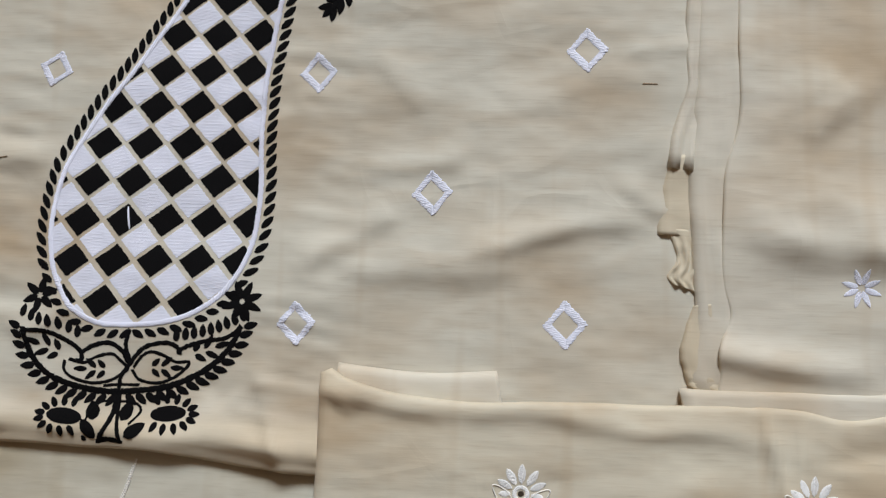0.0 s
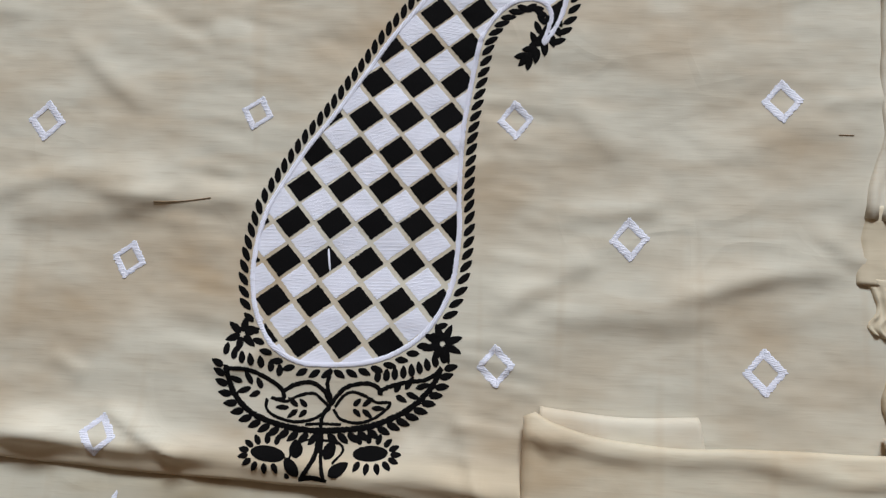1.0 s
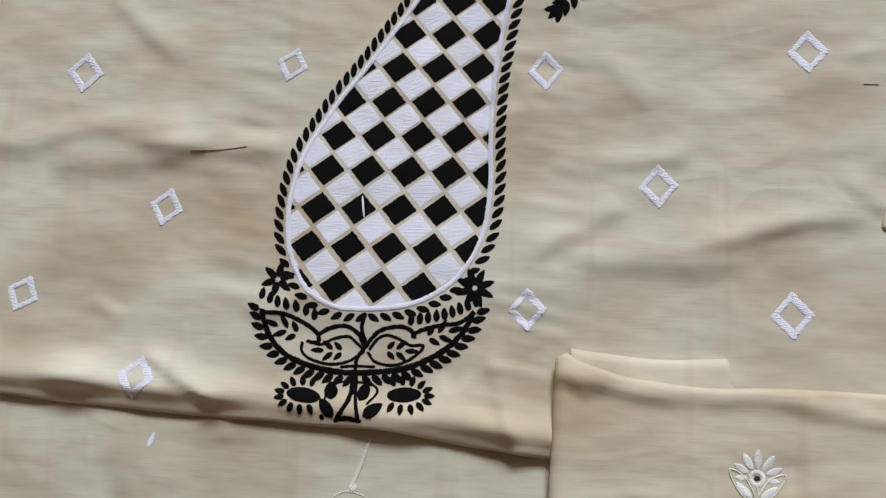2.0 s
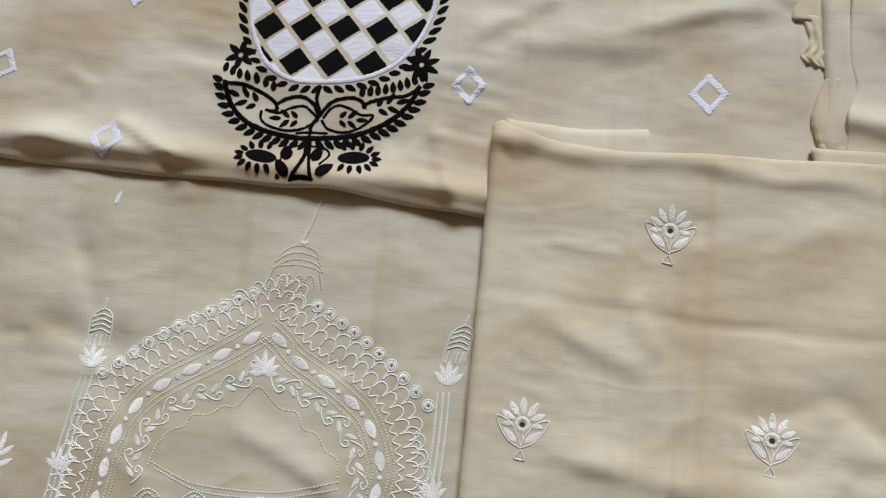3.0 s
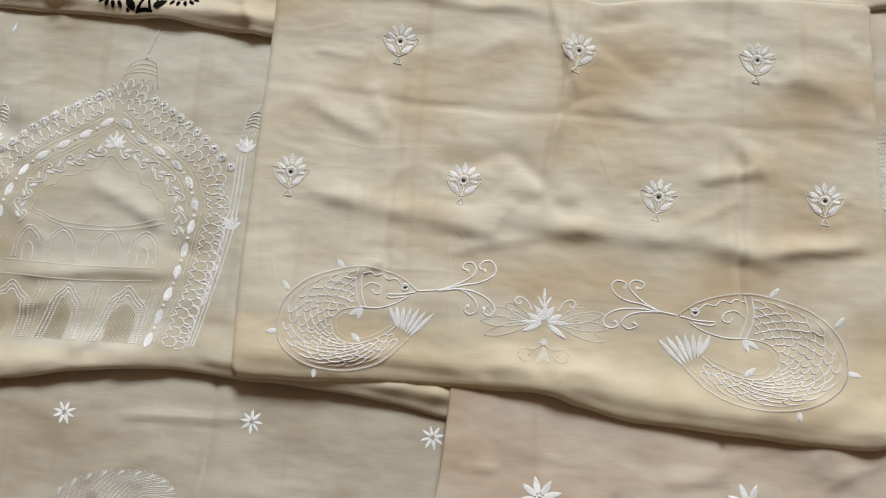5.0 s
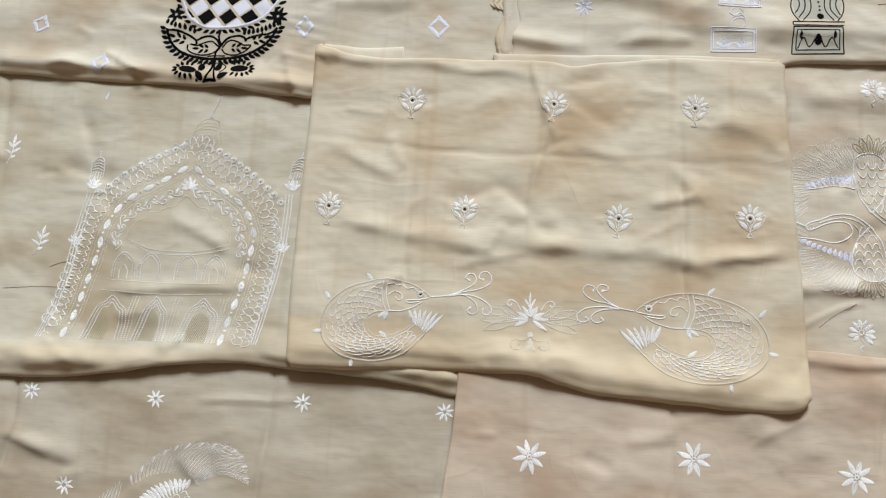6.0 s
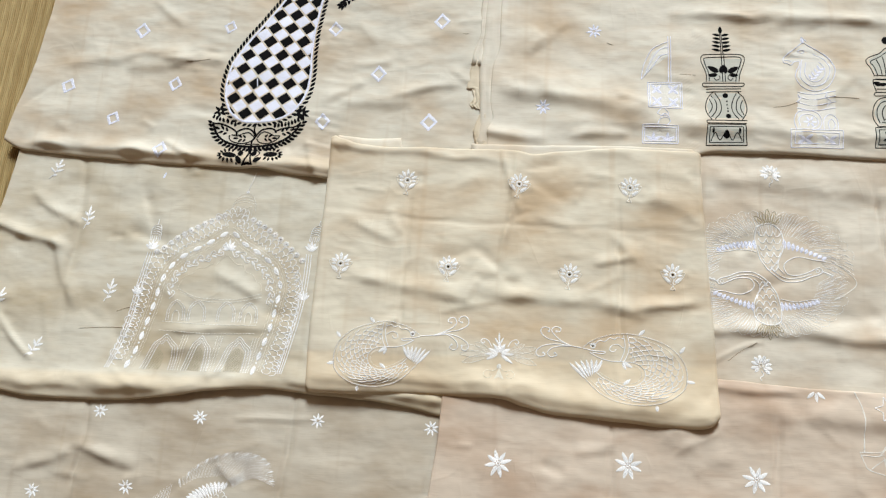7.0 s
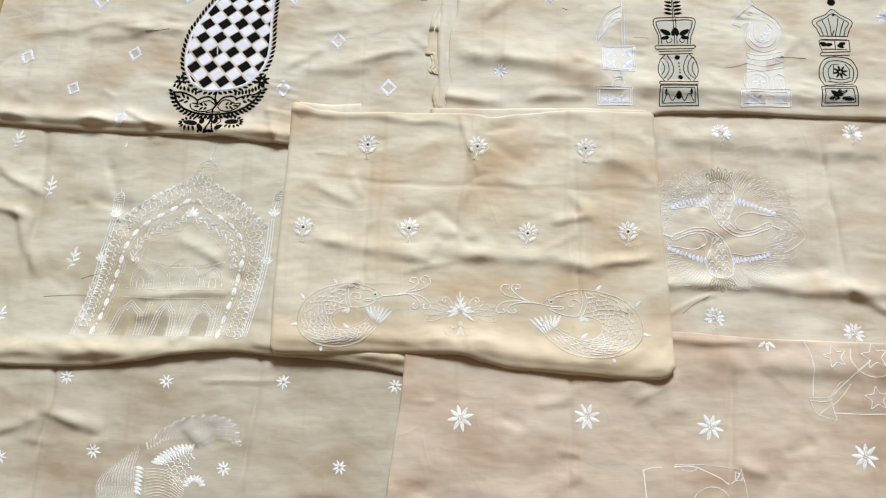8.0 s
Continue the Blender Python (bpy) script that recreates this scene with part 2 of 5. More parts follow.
        steps = [(math.sin(radians(a)), 1 - math.cos(radians(a))) for a in (30, 60, 90, 120, 150, 180)] + [(-tail / abs(r), 2.0)]
        normals = []
        for k in range(count):
            a, b = V[ring[max(0, k - 2)]], V[ring[min(count - 1, k + 2)]]
            t = Vector((b[0] - a[0], b[1] - a[1])).normalized()
            normals.append((t.y, -t.x))
        for out, down in steps:
            row = []
            for k in range(count):
                x, y, z = V[ring[k]]
                rr = r * (1 + 0.22 * noise.noise((x * 25, y * 25, self.seed + 3)))
                V.append((x + normals[k][0] * rr * out, y + normals[k][1] * rr * out, z - rr * down))
                row.append(len(V) - 1)
            F += [(last[k], row[k], row[k + 1], last[k + 1]) for k in range(count - 1)]
            last = row
            rows.append(row)
        return rows


class Sewn:
    """Stitches laid on a cloth: each one a thin raised strand. Lengths in millimetres from the motif's middle."""

    def __init__(self, cloth, at=(0, 0), turn=0.0, size=1.0, seed=0):
        self.cloth, self.at, self.size = cloth, at, 0.001 * size
        self.c, self.s = math.cos(radians(turn)), math.sin(radians(turn))
        self.v, self.f, self.r = [], [], random.Random(seed)

    def fresh(self):
        o = Sewn(self.cloth, self.at)
        o.size, o.c, o.s, o.r = self.size, self.c, self.s, self.r
        return o

    def xy(self, p):
        return self.at[0] + (p[0] * self.c - p[1] * self.s) * self.size, self.at[1] + (p[0] * self.s + p[1] * self.c) * self.size

    def bridge(self, a, b):
        """Joins two neighbouring strands into one sheet."""
        for i in range(4):
            self.f.append((a + 3 * i, a + 3 * i + 3, b + 3 * i + 5, b + 3 * i + 2))

    def stitch(self, p, q, w=0.6, lift=0.5, ends=0.35, side=0.75):
        d = Vector((q[0] - p[0], q[1] - p[1]))
        if d.length < 0.05:
            return
        s = Vector((-d.y, d.x)).normalized() * (w / 2)
        k = len(self.v)
        for t, up in ((0, ends), (0.2, 0.85), (0.5, 1.0), (0.8, 0.85), (1, ends)):
            m = Vector(p) + d * t
            x, y = self.xy(m)
            z = self.cloth.h(x, y)
            for o, g in ((s, 0.0), (Vector((0, 0)), 1.0), (-s, 0.0)):
                x, y = self.xy(m + o * (1 if 0 < t < 1 else 0.6))
                self.v.append((x, y, z + 0.0001 + 0.001 * lift * up * (side + (1 - side) * g)))
        for i in range(4):
            a = k + 3 * i
            self.f += [(a, a + 1, a + 4, a + 3), (a + 1, a + 2, a + 5, a + 4)]

    def fill(self, outline, angle=0.0, pitch=0.55, clip=None, lift=0.7, ragged=0.35, cover=0.95):
        """Satin fill: parallel strands across an outline, domed in the middle."""
        a = radians(angle)
        d, s = Vector((math.cos(a), math.sin(a))), Vector((-math.sin(a), math.cos(a)))

        def spans(poly, level):
            cut = []
            for i in range(len(poly)):
                p, q = poly[i - 1], poly[i]
                u, v = p.dot(s), q.dot(s)
                if (u > level) != (v > level):
                    cut.append((p + (q - p) * ((level - u) / (v - u))).dot(d))
            cut.sort()
            return list(zip(cut[::2], cut[1::2]))

        lo, hi = min(p.dot(s) for p in outline), max(p.dot(s) for p in outline)
        count = max(2, round((hi - lo) / pitch))
        last = None
        for i in range(count):
            level = lo + (hi - lo) * (i + 0.5) / count
            rows = spans(outline, level)
            if clip:
                rows = [(max(a0, b0), min(a1, b1)) for a0, a1 in rows for b0, b1 in spans(clip, level) if min(a1, b1) - max(a0, b0) > 0.4]
            for x0, x1 in rows:
                x0 -= self.r.uniform(0, ragged)
                x1 += self.r.uniform(0, ragged)
                wob = self.r.uniform(-0.15, 0.15)
                k = len(self.v)
                self.stitch(d * x0 + s * level, d * x1 + s * (level + wob), pitch * cover, 0.62 * lift * self.r.uniform(0.75, 1.1), 0.3)
                if cover > 0.9 and last is not None and len(rows) == 1 and len(self.v) > k:
                    self.bridge(last, k)
                last = k if len(rows) == 1 and len(self.v) > k else None
            if not rows:
                last = None
        return self

    def satin(self, path, width, pitch=0.7, slant=25, closed=False, lift=0.6, ragged=0.12):
        """A corded line: short strands across it."""
        a = radians(slant)
        first = last = None
        for p, d in spaced(path, pitch, closed):
            n = Vector((-d.y, d.x))
            e = n * math.cos(a) + d * math.sin(a)
            w = width * (1 + self.r.uniform(-ragged, ragged))
            k = len(self.v)
            self.stitch(p + e * (w / 2), p - e * (w / 2), pitch * 0.95, lift * self.r.uniform(0.85, 1.1), 0.25, 0.5)
            if len(self.v) > k:
                if last is not None:
                    self.bridge(last, k)
                first = k if first is None else first
                last = k
        if closed and first is not None and first != last:
            self.bridge(last, first)
        return self

    def run(self, path, length=1.6, gap=0.25, w=0.6, lift=0.5, closed=False):
        """Back stitches along a line."""
        if gap >= 0.35:
            length, gap = length * 1.35, gap * 2.0
        pts = spaced(path, length, closed)
        if gap < 0.35:
            return self.strand([p for p, d in pts] + ([pts[0][0]] if closed else []), w * 1.55, lift * 1.4)
        if closed:
            pts.append(pts[0])
        for (p, d), (q, e) in zip(pts, pts[1:]):
            m = (q - p) * (gap / max(0.01, (q - p).length) / 2)
            j = Vector((self.r.uniform(-0.1, 0.1), self.r.uniform(-0.1, 0.1)))
            self.stitch(p + m + j, q - m + j, w * 1.5, lift * 1.4, 0.35, 0.4)
        return self

    def strand(self, line, w, lift):
        """One unbroken twisted thread, dipping where each stitch enters the cloth."""
        if len(line) < 2:
            return self
        fine = []
        for p, q in zip(line, line[1:]):
            fine += [(p, 0.6), (p * 0.65 + q * 0.35, 1.0), (p * 0.3 + q * 0.7, 0.95)]
        fine.append((line[-1], 0.5))
        k = len(self.v)
        for i, (p, up) in enumerate(fine):
            d = fine[min(len(fine) - 1, i + 1)][0] - fine[max(0, i - 1)][0]
            s = Vector((-d.y, d.x)).normalized() * (w / 2 * (0.7 + 0.3 * up) * self.r.uniform(0.9, 1.1))
            x, y = self.xy(p)
            z = self.cloth.h(x, y) + 0.0001
            for o, g in ((s, 0.2), (s * 0, 1.0), (-s, 0.2)):
                x, y = self.xy(p + o)
                self.v.append((x, y, z + 0.001 * lift * up * g))
        for i in range(len(fine) - 1):
            a = k + 3 * i
            self.f += [(a, a + 1, a + 4, a + 3), (a + 1, a + 2, a + 5, a + 4)]
        return self

    def put(self, name, mat, parent=None, label=""):
        n = len(self.v)
        at = tuple(sum(v[i] for v in self.v) / n for i in range(3))
        return link(name, self.v, self.f, mat, at, parent or self.cloth.ob, label, False)


# ---------- floor and mat ----------
def floor_and_mat():
    m, n, l, b = material("grey_floor", (0.32, 0.29, 0.25), 0.8)
    at = n.new("ShaderNodeNewGeometry").outputs["Position"]
    t = texture(n, l, at, "ShaderNodeTexNoise", 3.0)
    l.new(mix(n, l, t.outputs["Fac"], (0.27, 0.24, 0.2), (0.38, 0.34, 0.29)), b.inputs["Base Color"])
    v = [(-6, -6, 0), (6, -6, 0), (6, 6, 0), (-6, 6, 0), (-6, -6, -0.05), (6, -6, -0.05), (6, 6, -0.05), (-6, 6, -0.05)]
    f = [(0, 1, 2, 3), (0, 4, 5, 1), (1, 5, 6, 2), (2, 6, 7, 3), (3, 7, 4, 0), (7, 6, 5, 4)]
    tagged(link("floor", [(x, y, z + MAT - 0.004) for x, y, z in v], f, m, (0, 0, MAT - 0.004), smooth=False), "plain grey-brown floor under the straw mat", "floor", kind="structure")
    m, n, l, b = material("straw", (0.42, 0.31, 0.13), 0.55)
    g = n.new("ShaderNodeNewGeometry")
    tone = mix(n, l, g.outputs["Random Per Island"], (0.36, 0.255, 0.10), (0.52, 0.40, 0.19))
    grain = texture(n, l, g.outputs["Position"], "ShaderNodeTexNoise", 40.0, (20, 0.6, 1), 0.03)
    tone = mix(n, l, ramp(n, l, grain.outputs["Fac"], 0.4, 0.75, 0, 0.6), tone, (0.25, 0.17, 0.06))
    l.new(tone, b.inputs["Base Color"])
    rnd = random.Random(4)
    V, F = [], []
    x = -1.1
    while x < 0.95:
        w = rnd.uniform(0.0022, 0.0042)
        near = x < -0.45
        ys = [(-0.8 + 1.6 * k / 60) for k in range(61)] if near else [-0.8, 0.8]
        base, ph = len(V), rnd.uniform(0, 0.5)
        for k, y in enumerate(ys):
            up = 0.0016 + (0.0011 * math.sin(y * 62 + (math.pi if rnd.random() < 0.08 else 0) + ph) if near else 0)
            lean = 0.0008 * math.sin(9 * y + x * 40)
            for dx, dz in ((0, -0.0016), (0.25 * w, up * 0.8), (0.5 * w, up), (0.75 * w, up * 0.8), (w, -0.0016)):
                V.append((x + dx + lean + 0.06 * y, y, MAT + dz - 0.0022))
        for k in range(len(ys) - 1):
            for i in range(4):
                a = base + 5 * k + i
                F.append((a, a + 1, a + 6, a + 5))
        x += w + 0.0002
    tagged(link("woven_mat", V, F, m, (-0.07, 0, MAT - 0.004)), "golden straw mat woven from thin reeds", "mat")


MAT = -0.020
floor_and_mat()

# ---------- the lengths of cloth ----------
star_cloth = Cloth("star_cloth", -0.0105, 11, silk_grey,
    [[(-0.80, -0.75), (-0.3, -0.76), (0.25, -0.75)], [(-0.80, -0.27), (-0.3, -0.27), (0.22, -0.27)], [(-0.80, -0.75), (-0.80, -0.27)], [(0.25, -0.75), (0.22, -0.27)]],
    {"bottom": 0.003, "left": 0.003}, "dull cream silk with small white stars, lying on the straw mat",
    [(-0.47, -0.43, -0.40, -0.45, 0.012, 0.005), (-0.56, -0.46, -0.50, -0.44, 0.012, 0.004), (-0.47, -0.38, -0.485, -0.60, 0.0045, -0.0035), (-0.155, -0.37, -0.17, -0.60, 0.0045, -0.003), (-0.22, -0.375, -0.14, -0.375, 0.005, 0.002)])
bird_cloth = Cloth("bird_cloth", 0.0008, 23, silk_rose,
    [[(0.36, -0.36), (0.7, -0.365), (1.05, -0.36)], [(0.36, 0.12), (0.7, 0.12), (1.05, 0.12)], [(0.36, -0.36), (0.36, 0.12)], [(1.05, -0.36), (1.05, 0.12)]],
    {"left": 0.004, "right": 0.004}, "rosy cream silk embroidered with a pair of peacocks",
    [(0.50, -0.215, 0.80, -0.225, 0.016, 0.006), (0.74, -0.22, 0.80, -0.255, 0.010, 0.005), (0.48, 0.018, 0.78, 0.000, 0.022, 0.0038), (0.47, -0.26, 0.53, -0.235, 0.004, 0.002), (0.715, -0.02, 0.73, -0.18, 0.0045, -0.0035)])
arch_cloth = Cloth("arch_cloth", -0.0035, 37, silk_gate,
    [[(-0.82, -0.335), (-0.66, -0.338), (-0.57, -0.351), (-0.46, -0.352), (-0.385, -0.348), (-0.29, -0.333), (-0.204, -0.325), (-0.13, -0.330), (-0.02, -0.338), (0.072, -0.354)],
     [(-0.645, 0.085), (-0.3, 0.07), (0.072, 0.04)], [(-0.82, -0.335), (-0.70, -0.14), (-0.664, -0.06), (-0.645, 0.085)], [(0.072, -0.354), (0.076, -0.15), (0.072, 0.04)]],
    {"bottom": 0.0062, "left": 0.002}, "pale cream silk with an embroidered white gateway, hem folded under",
    [(-0.66, -0.085, -0.56, -0.12, 0.010, 0.006), (-0.56, -0.12, -0.52, -0.20, 0.012, 0.004), (-0.60, -0.04, -0.54, -0.08, 0.012, 0.004), (-0.535, 0.0, -0.53, -0.22, 0.008, -0.0025), (-0.58, -0.29, -0.63, -0.24, 0.006, 0.004),
     (-0.70, -0.334, -0.40, -0.338, 0.020, 0.0062), (-0.40, -0.338, -0.13, -0.318, 0.020, 0.0060), (-0.34, -0.245, -0.22, -0.24, 0.010, 0.003), (-0.12, -0.322, 0.06, -0.338, 0.014, 0.0065), (-0.42, -0.04, -0.38, -0.14, 0.012, -0.002)])
star_cloth_large = Cloth("large_star_cloth", 0.0052, 51, silk_peach,
    [[(0.045, -0.75), (0.5, -0.76), (1.05, -0.75)], [(0.073, -0.300), (0.3, -0.296), (0.466, -0.2915), (0.582, -0.299), (0.78, -0.303), (1.05, -0.303)], [(0.045, -0.75), (0.052, -0.54), (0.060, -0.458), (0.068, -0.392), (0.073, -0.300)], [(1.05, -0.75), (1.05, -0.303)]],
    {"top": 0.0028, "left": 0.0022}, "rosy cream silk with large white stars, top edge folded",
    [(0.47, -0.30, 0.56, -0.305, 0.008, 0.004), (0.40, -0.37, 0.47, -0.40, 0.03, 0.003), (0.10, -0.53, 0.2, -0.55, 0.02, -0.004), (0.55, -0.37, 0.54, -0.5, 0.0045, -0.0035), (0.315, -0.39, 0.31, -0.56, 0.0045, -0.0025), (0.55, -0.335, 0.80, -0.34, 0.03, 0.0050)])
DIAMONDS = [(-0.4695, 0.2595, -4, 1.0), (-0.318, 0.2685, -14, 0.86), (-0.1385, 0.2675, 4, 0.94), (0.0395, 0.2845, 2, 1.03), (-0.583, 0.155, -20, 1.0), (-0.401, 0.163, -12, 0.92), (-0.0605, 0.1875, 4, 1.0), (-0.497, 0.098, -22, 0.9), (-0.1465, 0.1005, 4, 0.97), (0.0265, 0.1035, 2, 1.06), (-0.4085, 0.0445, -8, 1.0)]
SPRIGS = [(-0.0005, 0.0), (0.174, -0.0015), (0.344, -0.003), (-0.095, -0.138), (0.070, -0.137), (0.253, -0.143), (0.406, -0.138)]
paisley_cloth = Cloth("paisley_cloth", 0.0030, 64, silk_soft,
    [[(-0.677, 0.062), (-0.648, 0.047), (-0.61, 0.042), (-0.50, 0.033), (-0.421, 0.028), (-0.30, 0.023), (-0.234, 0.021), (-0.133, 0.009), (0.0, 0.008), (0.16, 0.012)],
     [(-0.60, 0.62), (-0.2, 0.62), (0.16, 0.62)], [(-0.677, 0.062), (-0.665, 0.12), (-0.648, 0.192), (-0.633, 0.319), (-0.60, 0.62)], [(0.16, 0.012), (0.165, 0.3), (0.16, 0.62)]],
    {"bottom": 0.0048, "left": 0.0015}, "cream silk with a large black and white paisley, hem folded under",
    [(-0.60, 0.050, -0.42, 0.040, 0.013, 0.0066), (-0.42, 0.040, -0.14, 0.020, 0.013, 0.0055), (-0.40, 0.055, -0.36, 0.035, 0.006, 0.004), (-0.47, 0.19, -0.40, 0.20, 0.016, 0.003), (-0.03, 0.15, 0.06, 0.17, 0.012, 0.003),
     (-0.10, 0.135, -0.02, 0.14, 0.016, 0.0035), (-0.42, 0.21, -0.33, 0.205, 0.010, 0.003), (-0.56, 0.20, -0.40, 0.225, 0.014, 0.0025), (-0.17, 0.06, -0.15, 0.01, 0.010, 0.003)], step=0.0032, puckers=[(-0.240, 0.190, 0.086, 0.205, 0.0016)] + [(x, y, 0.017, 0.017, 0.0007) for x, y, t, k in DIAMONDS])
chess_cloth = Cloth("chess_cloth", 0.0085, 78, silk_pale,
    [[(0.122, 0.060), (0.135, 0.052), (0.16, 0.040), (0.3, 0.035), (0.40, 0.040), (0.455, 0.064), (0.50, 0.068), (0.594, 0.067), (0.737, 0.061), (1.1, 0.055)], [(0.15, 0.62), (0.6, 0.62), (1.1, 0.62)],
     [(0.122, 0.060), (0.124, 0.075), (0.123, 0.09), (0.131, 0.112), (0.1265, 0.133), (0.1265, 0.168), (0.129, 0.205), (0.1385, 0.242), (0.139, 0.317), (0.15, 0.62)], [(1.1, 0.055), (1.1, 0.62)]],
    {"bottom": 0.0048, "left": 0.0022}, "pale cream silk with a row of embroidered chess pieces",
    [(0.17, 0.165, 0.36, 0.128, 0.030, 0.0062), (0.30, 0.108, 0.80, 0.090, 0.020, 0.0036), (0.48, 0.30, 0.76, 0.29, 0.014, 0.005), (0.12, 0.085, 0.2, 0.078, 0.012, 0.004), (0.27, 0.085, 0.33, 0.085, 0.010, 0.004)], step=0.004, puckers=[(0.494, 0.16, 0.05, 0.12, 0.0014), (0.747, 0.16, 0.05, 0.12, 0.0014), (0.63, 0.13, 0.06, 0.09, 0.0014), (0.39, 0.12, 0.05, 0.07, 0.0014)])
fish_cloth = Cloth("fish_cloth", 0.0150, 92, silk_warm,
    [[(-0.129, -0.324), (-0.08, -0.325), (0.0, -0.322), (0.085, -0.322), (0.159, -0.323), (0.19, -0.332), (0.233, -0.342), (0.33, -0.348), (0.437, -0.354), (0.463, -0.340)],
     [(-0.122, 0.070), (-0.109, 0.063), (-0.079, 0.055), (-0.037, 0.051), (0.026, 0.052), (0.094, 0.052), (0.161, 0.052), (0.198, 0.046), (0.24, 0.052), (0.33, 0.058), (0.447, 0.056)],
     [(-0.129, -0.324), (-0.130, -0.25), (-0.1275, -0.14), (-0.124, -0.05), (-0.122, 0.070)], [(0.463, -0.340), (0.461, -0.25), (0.454, -0.13), (0.449, -0.03), (0.447, 0.056)]],
    {"bottom": 0.0092, "left": 0.006, "right": 0.006, "top": 0.004}, "cream silk folded square, embroidered with fish and flower sprigs",
    [(-0.05, -0.160, 0.08, -0.183, 0.016, 0.0042), (0.10, -0.186, 0.115, -0.160, 0.008, 0.0022), (0.14, -0.174, 0.35, -0.19, 0.016, 0.0042), (0.36, -0.19, 0.43, -0.18, 0.010, 0.004), (0.30, -0.125, 0.34, -0.115, 0.009, 0.0026),
     (-0.11, -0.052, 0.06, -0.066, 0.004, -0.0009), (0.06, -0.066, 0.45, -0.075, 0.004, -0.0009), (0.17, 0.02, 0.15, -0.11, 0.006, 0.003), (0.15, 0.04, 0.17, -0.03, 0.006, 0.0025), (0.325, -0.06, 0.33, -0.22, 0.0045, -0.0028), (0.005, -0.06, 0.0, -0.24, 0.0045, -0.0018),
     (-0.10, -0.31, 0.16, -0.31, 0.014, 0.003), (-0.16, -0.325, 0.10, -0.325, 0.05, -0.0030), (0.15, -0.322, 0.47, -0.346, 0.024, 0.0060), (-0.11, 0.055, 0.1, 0.04, 0.010, 0.003), (0.38, -0.02, 0.43, -0.04, 0.02, 0.003)], puckers=[(x, y, 0.017, 0.020, 0.0022) for x, y in SPRIGS])

# ---------- small repeated motifs ----------
D = Vector


def diamond_motif(at, turn, size=1.0, seed=0):
    s = Sewn(paisley_cloth, at, turn, size, seed)
    sides = {-1: None, 1: None}
    for i in range(30):
        y = -14.5 + 29 * (i + 0.5) / 30
        wide, hole = 13.5 * (1 - abs(y) / 15.2), 8.0 * (1 - abs(y) / 8.6)
        for sx in (-1, 1):
            x0, x1 = (sx * hole if hole > 0 else -sx * 0.3), sx * (wide + s.r.uniform(-0.5, 0.7))
            k = len(s.v)
            s.stitch((min(x0, x1), y - 0.5 * s.r.random()), (max(x0, x1), y + 0.8), 0.95, 0.6 * s.r.uniform(0.8, 1.2), 0.3)
            if sides[sx] is not None and len(s.v) > k:
                s.bridge(sides[sx], k)
            sides[sx] = k if len(s.v) > k else sides[sx]
    tagged(s.put("diamond_motif", white_yarn), "small open diamond in white satin stitch")


for i, (x, y, t, k) in enumerate(DIAMONDS):
    diamond_motif((x, y), t, k, i)


def star_motif(cloth, at, r, petals, turn, width, mat, seed=0, only=None, eye=0.0):
    s = Sewn(cloth, at, turn, 1.0, seed)
    whole = None
    for k in range(petals):
        a = 360 * k / petals + s.r.uniform(-5, 5)
        if only and not only[0] <= a % 360 <= only[1]:
            continue
        o = leaf((r * 0.16 * math.cos(radians(a)), r * 0.16 * math.sin(radians(a))), a, r * s.r.uniform(0.76, 0.88), width, 0.75)
        p = s.fresh().fill(o, a + 62, 0.5, lift=0.9)
        if whole is None:
            whole = tagged(p.put("star_motif", mat), "eight-petalled star in raised white satin stitch")
        else:
            p.put("petal", mat, whole)
    if eye:
        s.fresh().satin(circle((0, 0), eye, 14), eye * 0.9, 0.6, 10, True, 0.8).put("star_eye", mat, whole)


for i, (x, y) in enumerate([(-0.4495, -0.3745), (-0.294, -0.3775), (-0.115, -0.3745), (0.0555, -0.3775), (-0.394, -0.483), (-0.195, -0.504), (-0.022, -0.498), (-0.536, -0.495)]):
    star_motif(star_cloth, (x, y), 11.5, 8, 8 + 17 * i, 3.0, ivory_yarn, i)
for i, (x, y) in enumerate([(0.155, -0.423), (0.340, -0.417), (0.518, -0.428), (0.735, -0.464)]):
    star_motif(star_cloth_large, (x, y), 20, 8, 12 + 9 * i, 5.6, ivory_yarn, i + 20, None, 2.2)
star_motif(star_cloth_large, (0.606, -0.300), 18, 8, 0, 4.6, ivory_yarn, 31, (200, 340))
for i, (x, y) in enumerate([(0.289, 0.268), (0.2085, 0.131), (0.830, 0.231)]):
    star_motif(chess_cloth, (x, y), 12.5, 8, 10 + 14 * i, 3.4, white_yarn, i + 40)


